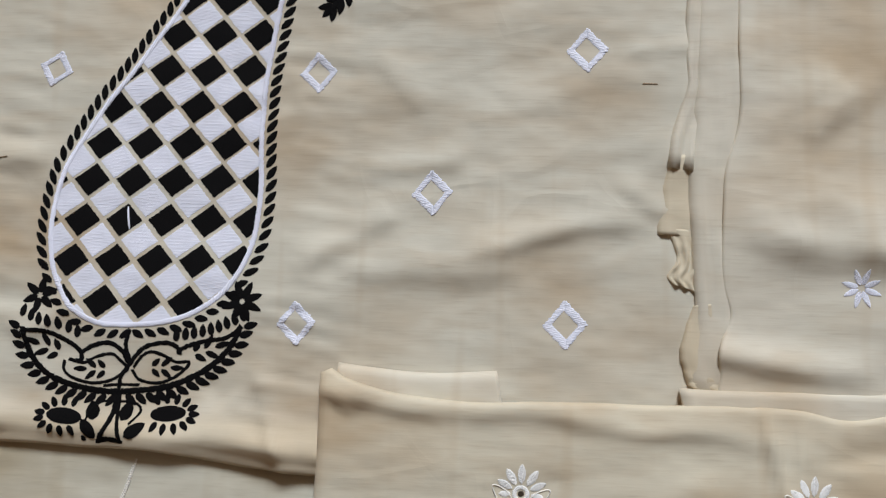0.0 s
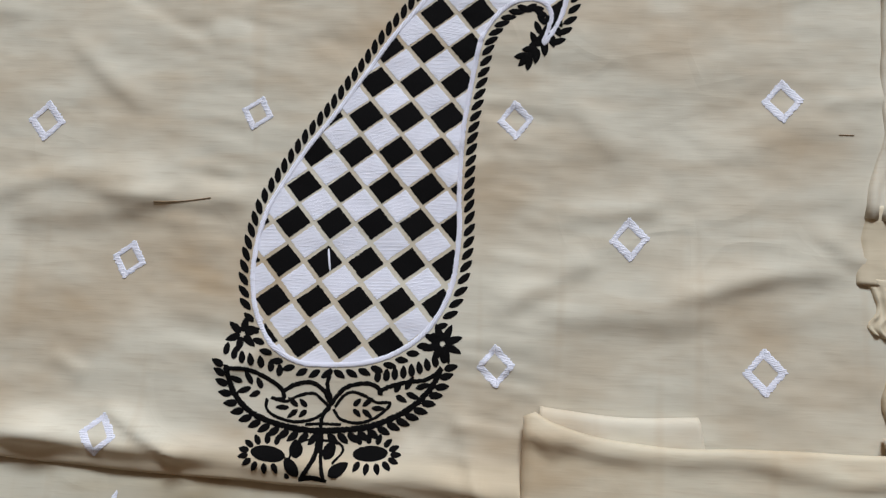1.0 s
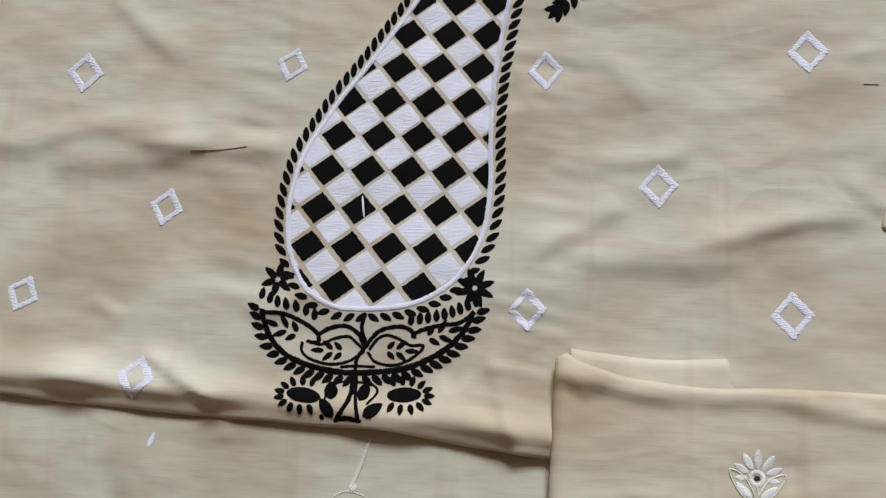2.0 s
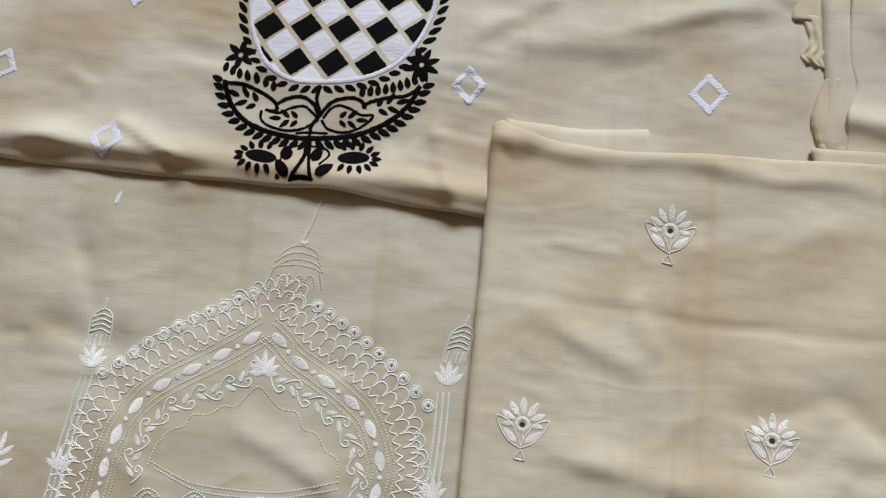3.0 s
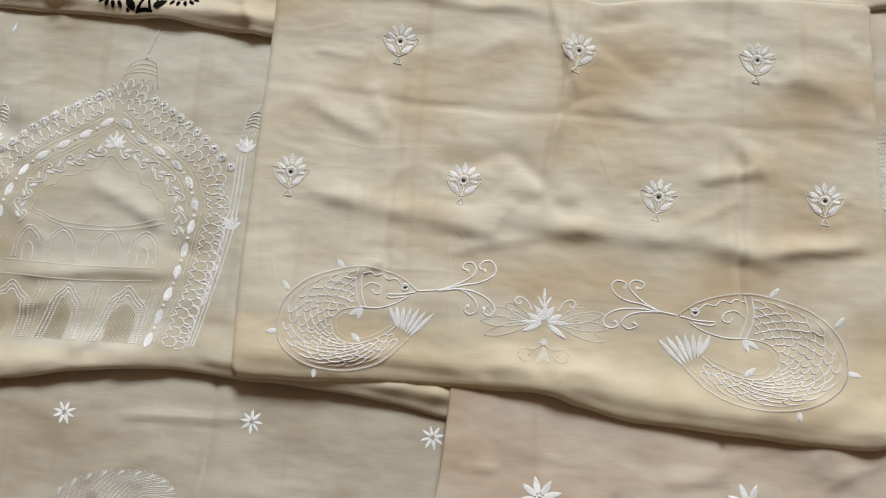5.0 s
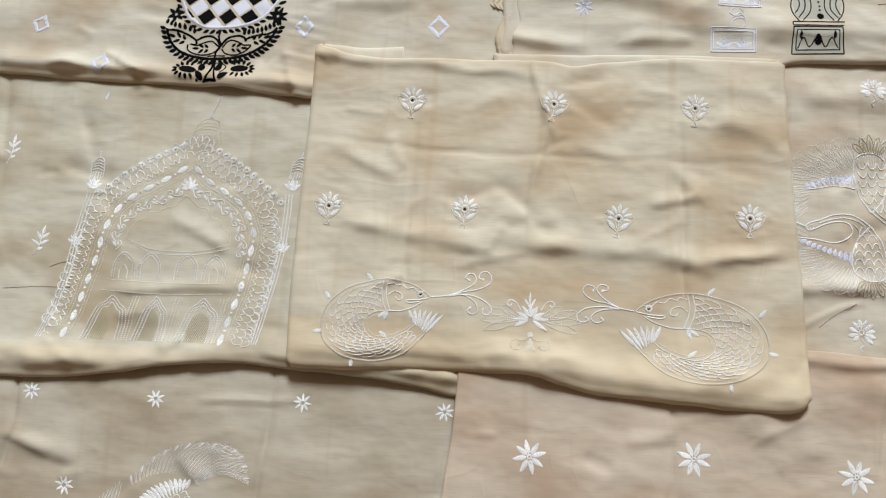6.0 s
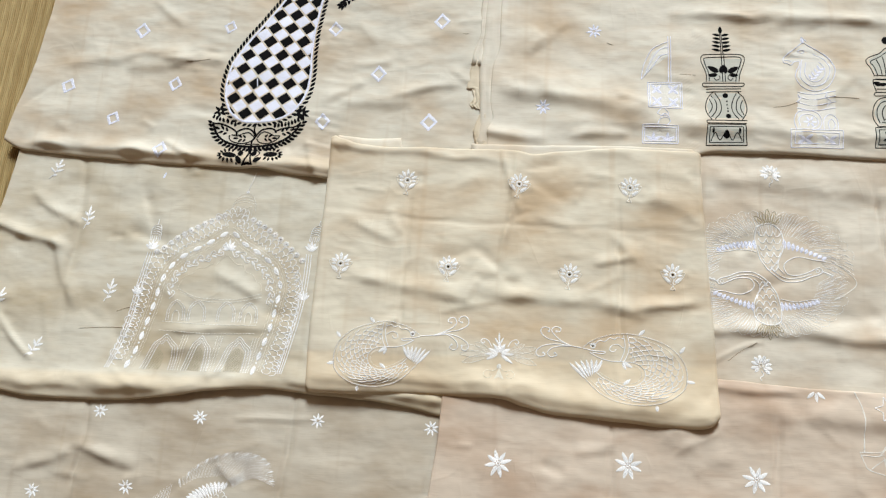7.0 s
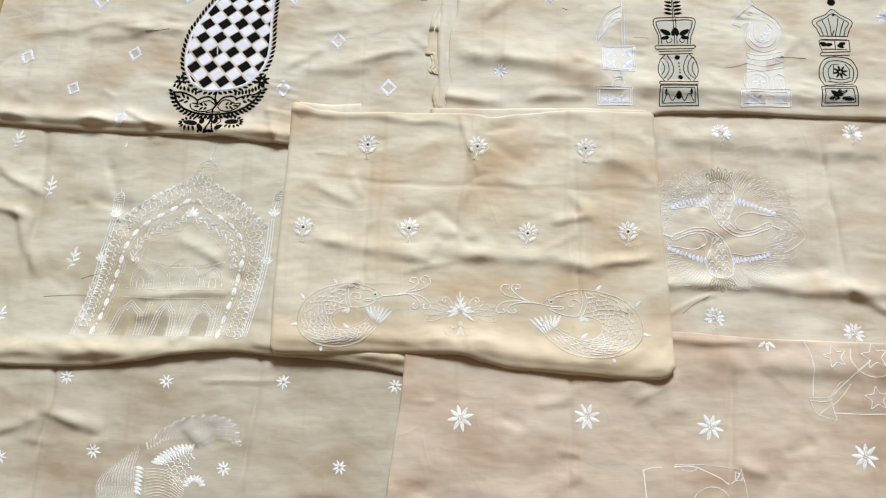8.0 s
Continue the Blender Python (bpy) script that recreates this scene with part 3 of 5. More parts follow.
def flower_sprig(at, turn, seed):
    s = Sewn(fish_cloth, at, turn, 1.0, seed)
    frame_ = s.fresh()
    for sx in (-1, 1):
        frame_.run(curve([(0, -16), (sx * 9, -11), (sx * 15, -3), (sx * 17.5, 4), (sx * 9, 1), (sx * 3, -7), (0, -14)], 5), 1.1, 0.1, 0.7, 0.55)
    frame_.run(curve([(0, -5), (1, -10), (0, -17)], 4), 1.1, 0.1, 0.9, 0.6)
    frame_.run([D((0, -17)), D((-3.5, -23)), D((4, -23.5)), D((0.5, -17))], 1.3, 0.1, 0.8, 0.55)
    whole = tagged(frame_.put("flower_motif", cream_yarn), "white flower sprig with five petals and two leaves")
    s.fresh().satin(circle((0, 0), 4.0, 20), 2.6, 0.75, 0, True, 0.8).put("eyelet_ring", ivory_yarn, whole)
    # the hole is a dark disc laid on the uncut cloth
    s.fresh().fill(circle((0, 0), 1.8, 10), 0, 0.6, lift=0.12).put("eyelet", hole_shade, whole, "dark disc for the shade inside an eyelet")
    for k, a in enumerate((184, 154, 124, 92, 58, 28, -3)):
        o = leaf((6.2 * math.cos(radians(a)), 6.2 * math.sin(radians(a))), a, (7.5, 10.5, 11.5, 12, 11.5, 10.5, 7.5)[k], (3.4, 4.2, 4.6, 4.6, 4.6, 4.2, 3.4)[k], 0.95)
        s.fresh().fill(o, a + 65, 0.5, lift=1.0).put("petal", ivory_yarn, whole)
    for sx, a in ((-1, 140), (1, 40)):
        s.fresh().fill(leaf((sx * 3, -12), a, 13, 4.4, 0.85), a + 60, 0.5, lift=0.9).put("leaf", ivory_yarn, whole)


for i, (x, y) in enumerate(SPRIGS):
    flower_sprig((x, y), (-4, -9, -5, -3, -5, -8, -2)[i], 60 + i)


def leaf_sprig(cloth, at, turn, seed, size=1.0, kind=0):
    s = Sewn(cloth, at, turn, size, seed)
    whole = tagged(s.fresh().run(curve([(-6, -16), (-1, -6), (0, 2), (0, 9)], 5), 1.6, 0.1, 0.9, 0.6).put("leaf_sprig_motif", ivory_yarn), "small sprig of white satin-stitch leaves")
    for x, y, a, n in ((0, 6, 82, 12), (0, 3, 40, 11), (0, 2, 130, 10), (-1, -4, 30, 12), (-1, -5, 150, 11), (-3, -10, 20, 7)):
        s.fresh().fill(leaf((x, y), a, n, 3.2, 0.8), a + 60, 0.5, lift=0.8).put("leaf", ivory_yarn, whole)


for i, (x, y, t) in enumerate([(-0.581, 0.009, -14), (-0.514, -0.072, 2), (-0.460, -0.190, -4), (-0.567, -0.284, -24), (-0.636, -0.21, -10)]):
    leaf_sprig(arch_cloth, (x, y), t, 80 + i, 1.15)
Sewn(arch_cloth, (-0.398, 0.0025), 70, 1, 5).fill(leaf((-5, 0), 0, 11, 3.2, 0.8), 60, 0.5).put("stray_leaf_motif", white_yarn)


def small_bouquet(at, seed):
    s = Sewn(bird_cloth, at, 0, 1.05, seed)
    whole = tagged(s.fresh().run(curve([(0, -8), (3, -14), (-2, -18), (0, -22)], 5), 1.4, 0.1, 0.9, 0.6).put("bouquet_motif", ivory_yarn), "small white flower with curled stem")
    for a, r, n in ((12, 4, 11), (42, 4, 12), (70, 4, 12), (98, 4, 12), (126, 4, 12), (156, 4, 11), (192, 3, 12), (222, 3, 9), (318, 3, 13), (345, 3, 13)):
        s.fresh().fill(leaf((r * math.cos(radians(a)), r * math.sin(radians(a)) - 2), a, n, 4.6, 1.25), a + 60, 0.5, lift=1.1).put("petal", ivory_yarn, whole)
    s.fresh().satin(circle((0, -1), 2.6, 14), 2.0, 0.7, 0, True, 0.9).put("flower_eye", cream_yarn, whole)


for i, (x, y) in enumerate([(0.558, 0.031), (0.763, 0.033), (0.533, -0.265), (0.736, -0.285)]):
    small_bouquet((x, y), 90 + i)

# ---------- the large paisley ----------
PA = (-0.254, 0.068)


def paisley():
    s = Sewn(paisley_cloth, PA, 0, 1.0, 7)
    left = [(-4, 29), (-23, 30), (-39, 38), (-50, 52), (-56, 67), (-59, 86), (-58, 105), (-55, 121), (-50, 137), (-41, 154), (-27, 177), (-10, 200), (8, 227), (26, 255), (43, 277)]
    head = [(62, 299), (86, 318), (112, 326), (134, 320), (147, 303), (148, 287), (142, 268), (133, 254)]
    inner = [(136, 265), (138, 276), (132, 285), (120, 287), (108, 282), (98, 272), (90, 257)]
    right = [(86, 236), (83, 216), (80, 192), (79, 168), (79, 145), (80, 125), (79, 102), (76, 83), (68, 64), (56, 49), (38, 37), (19, 31)]
    rim = curve(left + head + inner + right, 6, True)
    whole = tagged(s.fresh().satin(rim, 4.4, 1.25, 38, True, 0.95).put("paisley_motif", white_yarn), "large paisley with black and white checks and leafy border")
    # checks on a slanting lattice, cut off by the rim
    a, b, o = D((28.2, 0.2)), D((6.6, 25.9)), D((-22, 44))
    inside = [p for p in rim]

    def row(j):
        return D((6.6 * j - 0.35 * j * j, 27.0 * j)) if j <= 3 else D((16.6 + 6.0 * (j - 3), 81 + 25.1 * (j - 3)))

    for j in range(-1, 12):
        for i in range(-3, 5):
            for colour, shift in ((black_yarn, D((0, 0))), (white_yarn, (a + b) / 2)):
                c = o + a * i + row(j) + (D((0, 0)) if shift.length == 0 else a / 2 + (row(j + 1) - row(j)) / 2)
                k = 0.437 if colour is white_yarn else 0.425
                ax, bx = D((27.8, -0.6)), D((5.4, 25.8))
                box = [c + ax * k, c + bx * k, c - ax * k, c - bx * k]
                p = s.fresh().fill(box, s.r.uniform(-9, 9) if colour is white_yarn else s.r.uniform(70, 84), 0.95, inside, 0.55, 0.6)
                if len(p.f) > 30:
                    p.put("check", colour, whole)
    # black leaves round the rim
    for p, d in spaced(rim, 8.0, True):
        n = D((-d.y, d.x))
        if p.y > 312:
            continue
        up = d if d.y > 0 else -d
        lean = 0.62 if d.y > 0 and p.x < 60 else 0.8
        if p.y < 62 and abs(d.x) > 0.5:
            up, lean = (d if d.x * (1 if p.x > 0 else -1) > 0 else -d), 0.7
        angle = math.degrees(math.atan2(n.y * lean + up.y, n.x * lean + up.x))
        s.fresh().fill(leaf(p + n * 3.4 - up * 3.6, angle, 11.2 if p.y > 62 else 9.0, 4.3, 0.9), angle + 60, 0.6, lift=0.9).put("rim_leaf", black_yarn, whole)
    # feathery tip of the hook
    for k, (p, d) in enumerate(spaced(curve([(140, 276), (138, 264), (132, 254), (124, 246)], 6), 6.5)):
        g = math.degrees(math.atan2(d.y, d.x))
        for o in (-38, 38, 0):
            if o or k > 3:
                s.fresh().fill(leaf(p, g + o, 11, 5, 0.8), g + o + 60, 0.6, lift=0.9).put("rim_leaf", black_yarn, whole)
    # stray white stitch
    t = s.fresh()
    t.stitch((-8, 107), (-6, 92), 1.4, 1.5)
    t.put("loose_thread", white_yarn, whole)


def paisley_base():
    s = Sewn(paisley_cloth, PA, 0, 1.0, 8)
    bowl = curve([(-72, 26), (-67, 10), (-55, -3), (-39, -10), (-16, -14), (7, -13), (29, -9), (51, 2), (65, 16), (72, 30)], 6)
    whole = tagged(s.fresh().satin(bowl, 4.2, 0.8, 20, False, 0.7, 0.2).put("leafy_bowl_motif", black_yarn), "black embroidered leafy bowl under the paisley")
    for line, w in (([(-72, 24), (-57, 23.5), (-43, 18), (-34, 12), (-32, 6), (-37, 5)], 2.8), ([(-33, 10), (-25, 15), (-14, 17), (-5, 12), (0, 4), (3, 8), (10, 15), (22, 18), (30, 16), (33, 11)], 2.8),
                    ([(31, 12), (37, 16), (50, 20), (62, 22), (71, 28)], 2.8), ([(-1, 26), (-3, 16), (0, 5), (-5, -4), (-6, -13), (-5, -28)], 2.6),
                    ([(-43, 5), (-43, -1), (-37, -6), (-24, -9), (-12, -7), (-4, -2), (-1, 1), (-6, 6), (-12, 10), (-22, 8), (-30, 4), (-40, 6)], 2.0),
                    ([(2, 0), (7, -6), (18, -8), (28, -5), (36, 1), (39, 6), (30, 6), (22, 10), (14, 12), (8, 9), (3, 2)], 2.0),
                    ([(-16, -10.5), (-6, -9.5), (7, -9.5)], 1.8), ([(-7, -14), (-8, -30), (-17, -46)], 3.2), ([(-5, -14), (-4, -30), (-1, -46)], 2.4), ([(-18, -46), (-9, -44), (0, -46)], 3.4),
                    ([(-9, -20), (-17, -21), (-23, -27), (-25, -34)], 1.6), ([(-4, -20), (6, -21), (10, -26), (4, -34)], 1.6)):
        s.fresh().satin(curve(line, 6), w * 1.12, 0.8, 22, False, 0.65, 0.2).put("stem", black_yarn, whole)
    # leaves under the bowl and along its upper rim
    for p, d in spaced(bowl, 6.4):
        n = D((d.y, -d.x))
        v = n + d * (-0.9 if p.x < -5 else 0.9)
        a = math.degrees(math.atan2(v.y, v.x))
        s.fresh().fill(leaf(p + n * 1.9, a, 9.6, 4.7, 0.8), a + 60, 0.55, lift=0.75).put("leaf", black_yarn, whole)
    for line in ([(-73, 33), (-62, 28), (-48, 25), (-36, 20)], [(30, 19), (42, 21), (57, 25), (74, 33)]):
        for p, d in spaced(curve(line, 6), 6.2):
            a = math.degrees(math.atan2(d.y, d.x)) + (78 if line[0][0] > 0 else 112)
            s.fresh().fill(leaf(p, a, 8.6, 4.3, 0.8), a + 60, 0.55, lift=0.75).put("leaf", black_yarn, whole)
    # sprigs inside
    for cx, cy, turn, size in ((-54, 13, 160, 1.15), (49, 14, 18, 1.15), (-22, 0, 180, 1.0), (21, 2, 0, 1.0)):
        for dx, dy, a, n in ((6, 0, 0, 9), (0, 1, 40, 9), (0, -1, -40, 9), (-6, 1, 45, 7), (-6, -1, -45, 7)):
            c, q = math.cos(radians(turn)), math.sin(radians(turn))
            s.fresh().fill(leaf((cx + size * (dx * c - dy * q), cy + size * (dx * q + dy * c)), a + turn, n * size, 3.3 * size, 0.8), a + turn + 60, 0.55).put("leaf", black_yarn, whole)
    # the fans at the foot
    for sx, cx, cy in ((-1, -39, -30), (1, 28, -27)):
        s.fresh().fill(circle((cx, cy), 11.5, 20, 4.8, radians(-8 if sx < 0 else 4)), 75, 0.55).put("leaf", black_yarn, whole)
        for k in range(15):
            a = 360 * k / 15
            q = radians(a)
            if -55 < ((a - (0 if sx < 0 else 180) + 180) % 360 - 180) < 55:
                continue
            base = (cx + 13 * math.cos(q), cy + 6.0 * math.sin(q))
            s.fresh().fill(leaf(base, a, 7.4, 3.7, 0.8), a + 60, 0.5).put("leaf", black_yarn, whole)
    for x, y, a, n, w in ((-20, -32, 100, 12, 9), (-19, -44, 125, 15, 8), (-1, -32, 70, 13, 8), (2, -42, 35, 15, 8), (-26, -46, 100, 4, 3)):
        s.fresh().fill(leaf((x, y), a, n, w, 0.8), a + 70, 0.55).put("leaf", black_yarn, whole)
    for cx, cy, count, r in ((-63, 47, 6, 11), (72, 46, 8, 12.5)):
        for k in range(count):
            a = 360 * k / count + 20
            s.fresh().fill(leaf((cx + 1.5 * math.cos(radians(a)), cy + 1.5 * math.sin(radians(a))), a, r, 5.0, 0.7), a + 60, 0.55).put("petal", black_yarn, whole)


paisley()
paisley_base()

# ---------- drawing helpers for the larger motifs ----------


def shifted(path, d):
    """A line parallel to another, d to its left."""
    out = []
    for i, p in enumerate(path):
        t = path[min(len(path) - 1, i + 1)] - path[max(0, i - 1)]
        t = t.normalized() if t.length > 1e-6 else D((1, 0))
        out.append(p + D((-t.y, t.x)) * d)
    return out


def pts(*xy):
    return [D(p) for p in xy]


def loops(s, whole, path, depth, pitch, w=0.8):
    """A row of open loops hanging from a line, to its left."""
    row = spaced(path, pitch)
    for (p, d), (q, e) in zip(row, row[1:]):
        n = D((-d.y, d.x)) * depth * s.r.uniform(0.85, 1.15)
        s.fresh().run(curve([p, p + n * 0.75 + (q - p) * 0.1, (p + q) / 2 + n * 1.05, q + n * 0.75 - (q - p) * 0.1, q], 4), 2.2, 0.0, w, 0.5).put("loop", ivory_yarn, whole)


def chevrons(s, whole, path, depth, pitch):
    """A row of Vs along a line, pointing to its left."""
    row = spaced(path, pitch)
    for (p, d), (q, e) in zip(row, row[1:]):
        n = D((-d.y, d.x)) * depth
        s.fresh().run([p, (p + q) / 2 + n * s.r.uniform(0.85, 1.15), q], 2.6, 0.0, 0.85, 0.55).put("chevron", ivory_yarn, whole)


# ---------- the gateway on the pale cloth ----------
AR = (-0.258, -0.029)


def lotus_bud(s, at, size, whole, mat, angles=(40, 65, 90, 115, 140)):
    for a in angles:
        s.fresh().fill(leaf(at, a, size * (1 - abs(a - 90) / 240), size * 0.26, 0.85), a + 62, 0.5, lift=0.9).put("petal", mat, whole)


def gateway():
    s = Sewn(arch_cloth, AR, 0, 1.0, 17)
    left = [(-21, -57), (-43, -72), (-63, -84), (-84, -96), (-102, -109), (-116, -128), (-123, -150), (-127, -170), (-132, -192), (-137, -210), (-142, -232), (-148, -253), (-157, -274)]
    right = [(-21, -57), (-11, -64), (1, -76), (21, -88), (38, -99), (55, -114), (66, -138), (68, -153), (64, -173), (61, -192), (58, -214), (51, -236), (46, -253), (40, -276)]
    L, R = curve(left, 6), curve(right, 6)
    whole = tagged(s.fresh().run(shifted(L, 5.5), 1.6, 0.45, 0.75, 0.5).run(shifted(R, -5.5), 1.6, 0.45, 0.75, 0.6).put("gateway_motif", cream_yarn), "embroidered gateway with domes, arcades and beaded arch")
    # beads and knots of the arch
    for path, step in ((L, 23.5), (R, 23.0)):
        for k, (p, d) in enumerate(spaced(path, step / 2)[1:]):
            a = math.degrees(math.atan2(d.y, d.x))
            if k % 2 == 0:
                s.fresh().fill(leaf(p - d * 7.6, a, 15.2, 7.0, 1.0), a + 60, 0.5, lift=1.3).put("bead_leaf", ivory_yarn, whole)
            else:
                s.fresh().fill(circle(p, 1.7, 10), a, 0.5, lift=1.2).put("knot", ivory_yarn, whole)
    # pearl lines along the arch
    for path, off in ((L, -6), (R, 6), (L, -9.5), (R, 9.5), (L, 9), (R, -9)):
        s.fresh().run(shifted(path, off), 1.6, 0.47, 0.72, 0.45).put("pearl_line", pearl_yarn if abs(off) > 6 else cream_yarn, whole)
    # rows of loops outside it
    for path, sign in ((L, -1), (R, 1)):
        line = shifted(path, sign * 16.5)
        chevrons(s, whole, [q for q in reversed(line)] if sign > 0 else line, 5.5, 7.6)
        for off, depth, pitch in ((18, 8.5, 9.5), (26.5, 8.0, 11.0)):
            line = shifted(path, sign * off)
            loops(s, whole, line if sign > 0 else [q for q in reversed(line)], depth, pitch)
    loops(s, whole, curve([(84, -118), (91, -150), (90, -180), (84, -215), (74, -250), (68, -276)], 6), 8.0, 9)
    loops(s, whole, [q for q in reversed(curve([(-140, -130), (-148, -165), (-154, -200), (-163, -235), (-176, -276)], 6))], 7.0, 9)
    # loops that close the rows under the dome
    for row, half, depth in ((-38, 16, 8), (-47, 12, 7), (-30, 18, 8)):
        loops(s, whole, curve([(-14 + half, row - 3), (-12, row + 4), (-14 - half, row - 2)], 6), -depth, 8)
    # outer corded lines
    for k in range(3):
        s.fresh().run(curve([(108 + 4 * k - 4, -92), (107 + 4 * k - 4, -126), (104 + 4 * k - 4, -160), (98 + 4 * k - 4, -196), (88 + 3.6 * k - 4, -245), (81 + 3 * k - 4, -280)], 6), 2.4, 0.2, 1.0, 0.6).put("corded_line", ivory_yarn, whole)
        s.fresh().run(curve([(-146 + 4 * k - 4, -96), (-153 + 4 * k - 4, -132), (-158 + 4 * k - 4, -160), (-164 + 4 * k - 4, -200), (-176 + 3.6 * k - 4, -245), (-188 + 3 * k - 4, -281)], 6), 2.4, 0.2, 1.0, 0.6).put("corded_line", ivory_yarn, whole)
    # rosettes on the gables
    for a, b, n in (((-33, -32), (-136, -95), 11), ((14, -38), (98, -102), 10)):
        for k in range(n):
            u = k / (n - 1)
            c = D(a) * (1 - u) + D(b) * u + D((0, 5 * math.sin(math.pi * u)))
            ring = s.fresh().satin(circle(c, 2.2, 14), 3.0, 0.7, 0, True, 1.1).put("rosette", ivory_yarn, whole)
            s.fresh().fill(circle(c + D((0.6, -0.9)), 1.2, 8), 0, 0.5, lift=1.2).put("eyelet", hole_shade if k % 2 or a[0] > 0 else cream_yarn, whole)
            s.fresh().run(circle(c, 4.4, 16), 1.5, 0.1, 0.75, 0.6, True).put("pearl_ring", cream_yarn, whole)
    # the dome and its finial
    dome = s.fresh()
    dome.run(curve([(10, 40), (5, 22), (0, 9)], 5), 1.5, 0.3, 0.9, 0.7).run(curve([(8, 36), (3, 20), (-1, 10)], 5), 1.5, 0.3, 0.9, 0.7)
    for y, w in ((2, 12), (-3, 15), (-8, 17)):
        dome.run(curve([(-5 - w, y - 5), (-4 - w * 0.5, y + 1), (-2, y + 3), (4 + w * 0.4, y), (3 + w * 0.75, y - 6)], 5), 1.5, 0.45, 0.9, 0.6)
    dome.run(curve([(-19, -11), (-2, -9), (13, -12)], 5), 1.5, 0.45, 0.9, 0.6).run(curve([(-19, -11), (-28, -30)], 4), 1.5, 0.45, 0.9, 0.6).run(curve([(13, -12), (16, -26)], 4), 1.5, 0.45, 0.9, 0.6)
    for x in (-18, -10, -2, 6):
        dome.run(curve([(x - 6, -34), (x - 3, -22), (x + 1, -16), (x + 4, -22), (x + 3, -32)], 5), 1.5, 0.45, 0.85, 0.55)
    dome.put("dome", cream_yarn, whole)
    s.fresh().fill(circle((0, 8), 2.6, 10), 0, 0.5, lift=1.2).put("knot", ivory_yarn, whole)
    # minarets with bud capitals
    for x, y, tilt in ((-145, -84, 0.13), (111, -79, 0.27)):
        m = s.fresh()

        def lean(*xy):
            return [(x + px + tilt * py, y + py) for px, py in xy]

        m.run(curve(lean((-7, 8), (-8, 26), (-3, 33), (4, 33), (8, 26), (8, 8)), 6), 1.6, 0.1, 0.8, 0.6).run(pts(*lean((0, 34), (0, 42))), 2, 0, 1.1, 0.6)
        for k in range(4):
            m.run(curve(lean((-7, 17 + 3.6 * k), (0, 19.5 + 3.6 * k), (7, 17 + 3.6 * k)), 4), 1.8, 0.1, 0.8, 0.6)
            m.run(pts(*lean((-5 + 3.4 * k, 7), (-5 + 3.4 * k, 15.5))), 2, 0, 0.9, 0.6)
        m.put("minaret", ivory_yarn, whole)
        lotus_bud(s, (x, y - 8), 17, whole, ivory_yarn)
    lotus_bud(s, (-158, -165), 16, whole, ivory_yarn)
    lotus_bud(s, (105, -165), 16, whole, ivory_yarn)
    lotus_bud(s, (-20, -88), 17, whole, ivory_yarn, (0, 30, 60, 90, 120, 150, 180))
    # scalloped inner arch with tendrils
    scal = [(-95, -157), (-90, -143), (-82, -132), (-72, -128), (-68, -120), (-56, -119), (-46, -112), (-38, -113), (-30, -104), (-22, -97), (-12, -106), (-4, -112), (6, -113), (12, -124), (22, -127), (29, -138), (37, -142), (39, -156)]
    s.fresh().run(curve(scal, 4), 1.7, 0.5, 0.85, 0.5).put("scalloped_line", pearl_yarn, whole)
    for k, (p, d) in enumerate(spaced(curve([(-105, -165), (-103, -142), (-90, -122), (-68, -108), (-45, -99), (-28, -88)], 6), 11) + spaced(curve([(-10, -92), (8, -100), (25, -110), (40, -122), (50, -140), (54, -165)], 6), 11)):
        n = D((-d.y, d.x)) * (1 if k % 2 else -1)
        s.fresh().run(curve([p - d * 5, p + n * 5, p + d * 5 + n * 7, p + d * 8 + n * 3, p + d * 4 + n * 2, p + d * 3.5 + n * 4], 4), 1.5, 0.1, 0.85, 0.55).put("tendril", ivory_yarn, whole)
        o = leaf(p + n, math.degrees(math.atan2(d.y, d.x)) + 40 * (-1) ** k, 8.5, 3.2, 0.8)
        s.fresh().fill(o, 30, 0.5, lift=0.8).put("tendril_leaf", ivory_yarn, whole)
    # storeys inside
    for line in ([(-93, -154), (-75, -162), (-58, -167), (-21, -169), (5, -167), (40, -158)], [(-90, -158), (-58, -171), (-21, -173), (5, -171), (40, -163)], [(-113, -206), (-34, -209), (38, -208)], [(-116, -220), (-40, -223), (36, -220)]):
        s.fresh().run(curve(line, 6), 1.7, 0.5, 0.85, 0.5).put("pearl_line", cream_yarn, whole)
    for k, x in enumerate((-92, -59, -12, 23)):
        for inset in (0, 3.5):
            w, top = 15 - inset, -172 - inset * 0.8
            s.fresh().run(curve([(x - w, -204), (x - w * 0.9, -186), (x - w * 0.5, -176 - inset), (x, top), (x + w * 0.55, -177 - inset), (x + w * 0.9, -187), (x + w * 0.95, -204)], 5), 1.6, 0.4, 1.05, 0.6).put("arcade_line", ivory_yarn, whole)
        if k in (0, 3):
            s.fresh().run(curve([(x - 5, -205), (x - 5, -194), (x, -188), (x + 5, -194), (x + 5, -205)], 5), 1.6, 0.1, 0.8, 0.5).put("arcade_line", cream_yarn, whole)
    for x, w in ((-101, 27), (-45, 20), (14, 25)):
        for inset in (0, 4, 8):
            s.fresh().run(curve([(x - w + inset - 8, -281), (x - w * 0.75 + inset, -243), (x - w * 0.3 + inset * 0.3, -233 - inset), (x, -226 - inset * 1.1), (x + w * 0.4 - inset * 0.3, -237 - inset), (x + w * 0.75 - inset, -248), (x + w * 0.6 - inset, -281)], 4), 1.7, 0.35, 1.05, 0.6).put("doorway_line", ivory_yarn, whole)
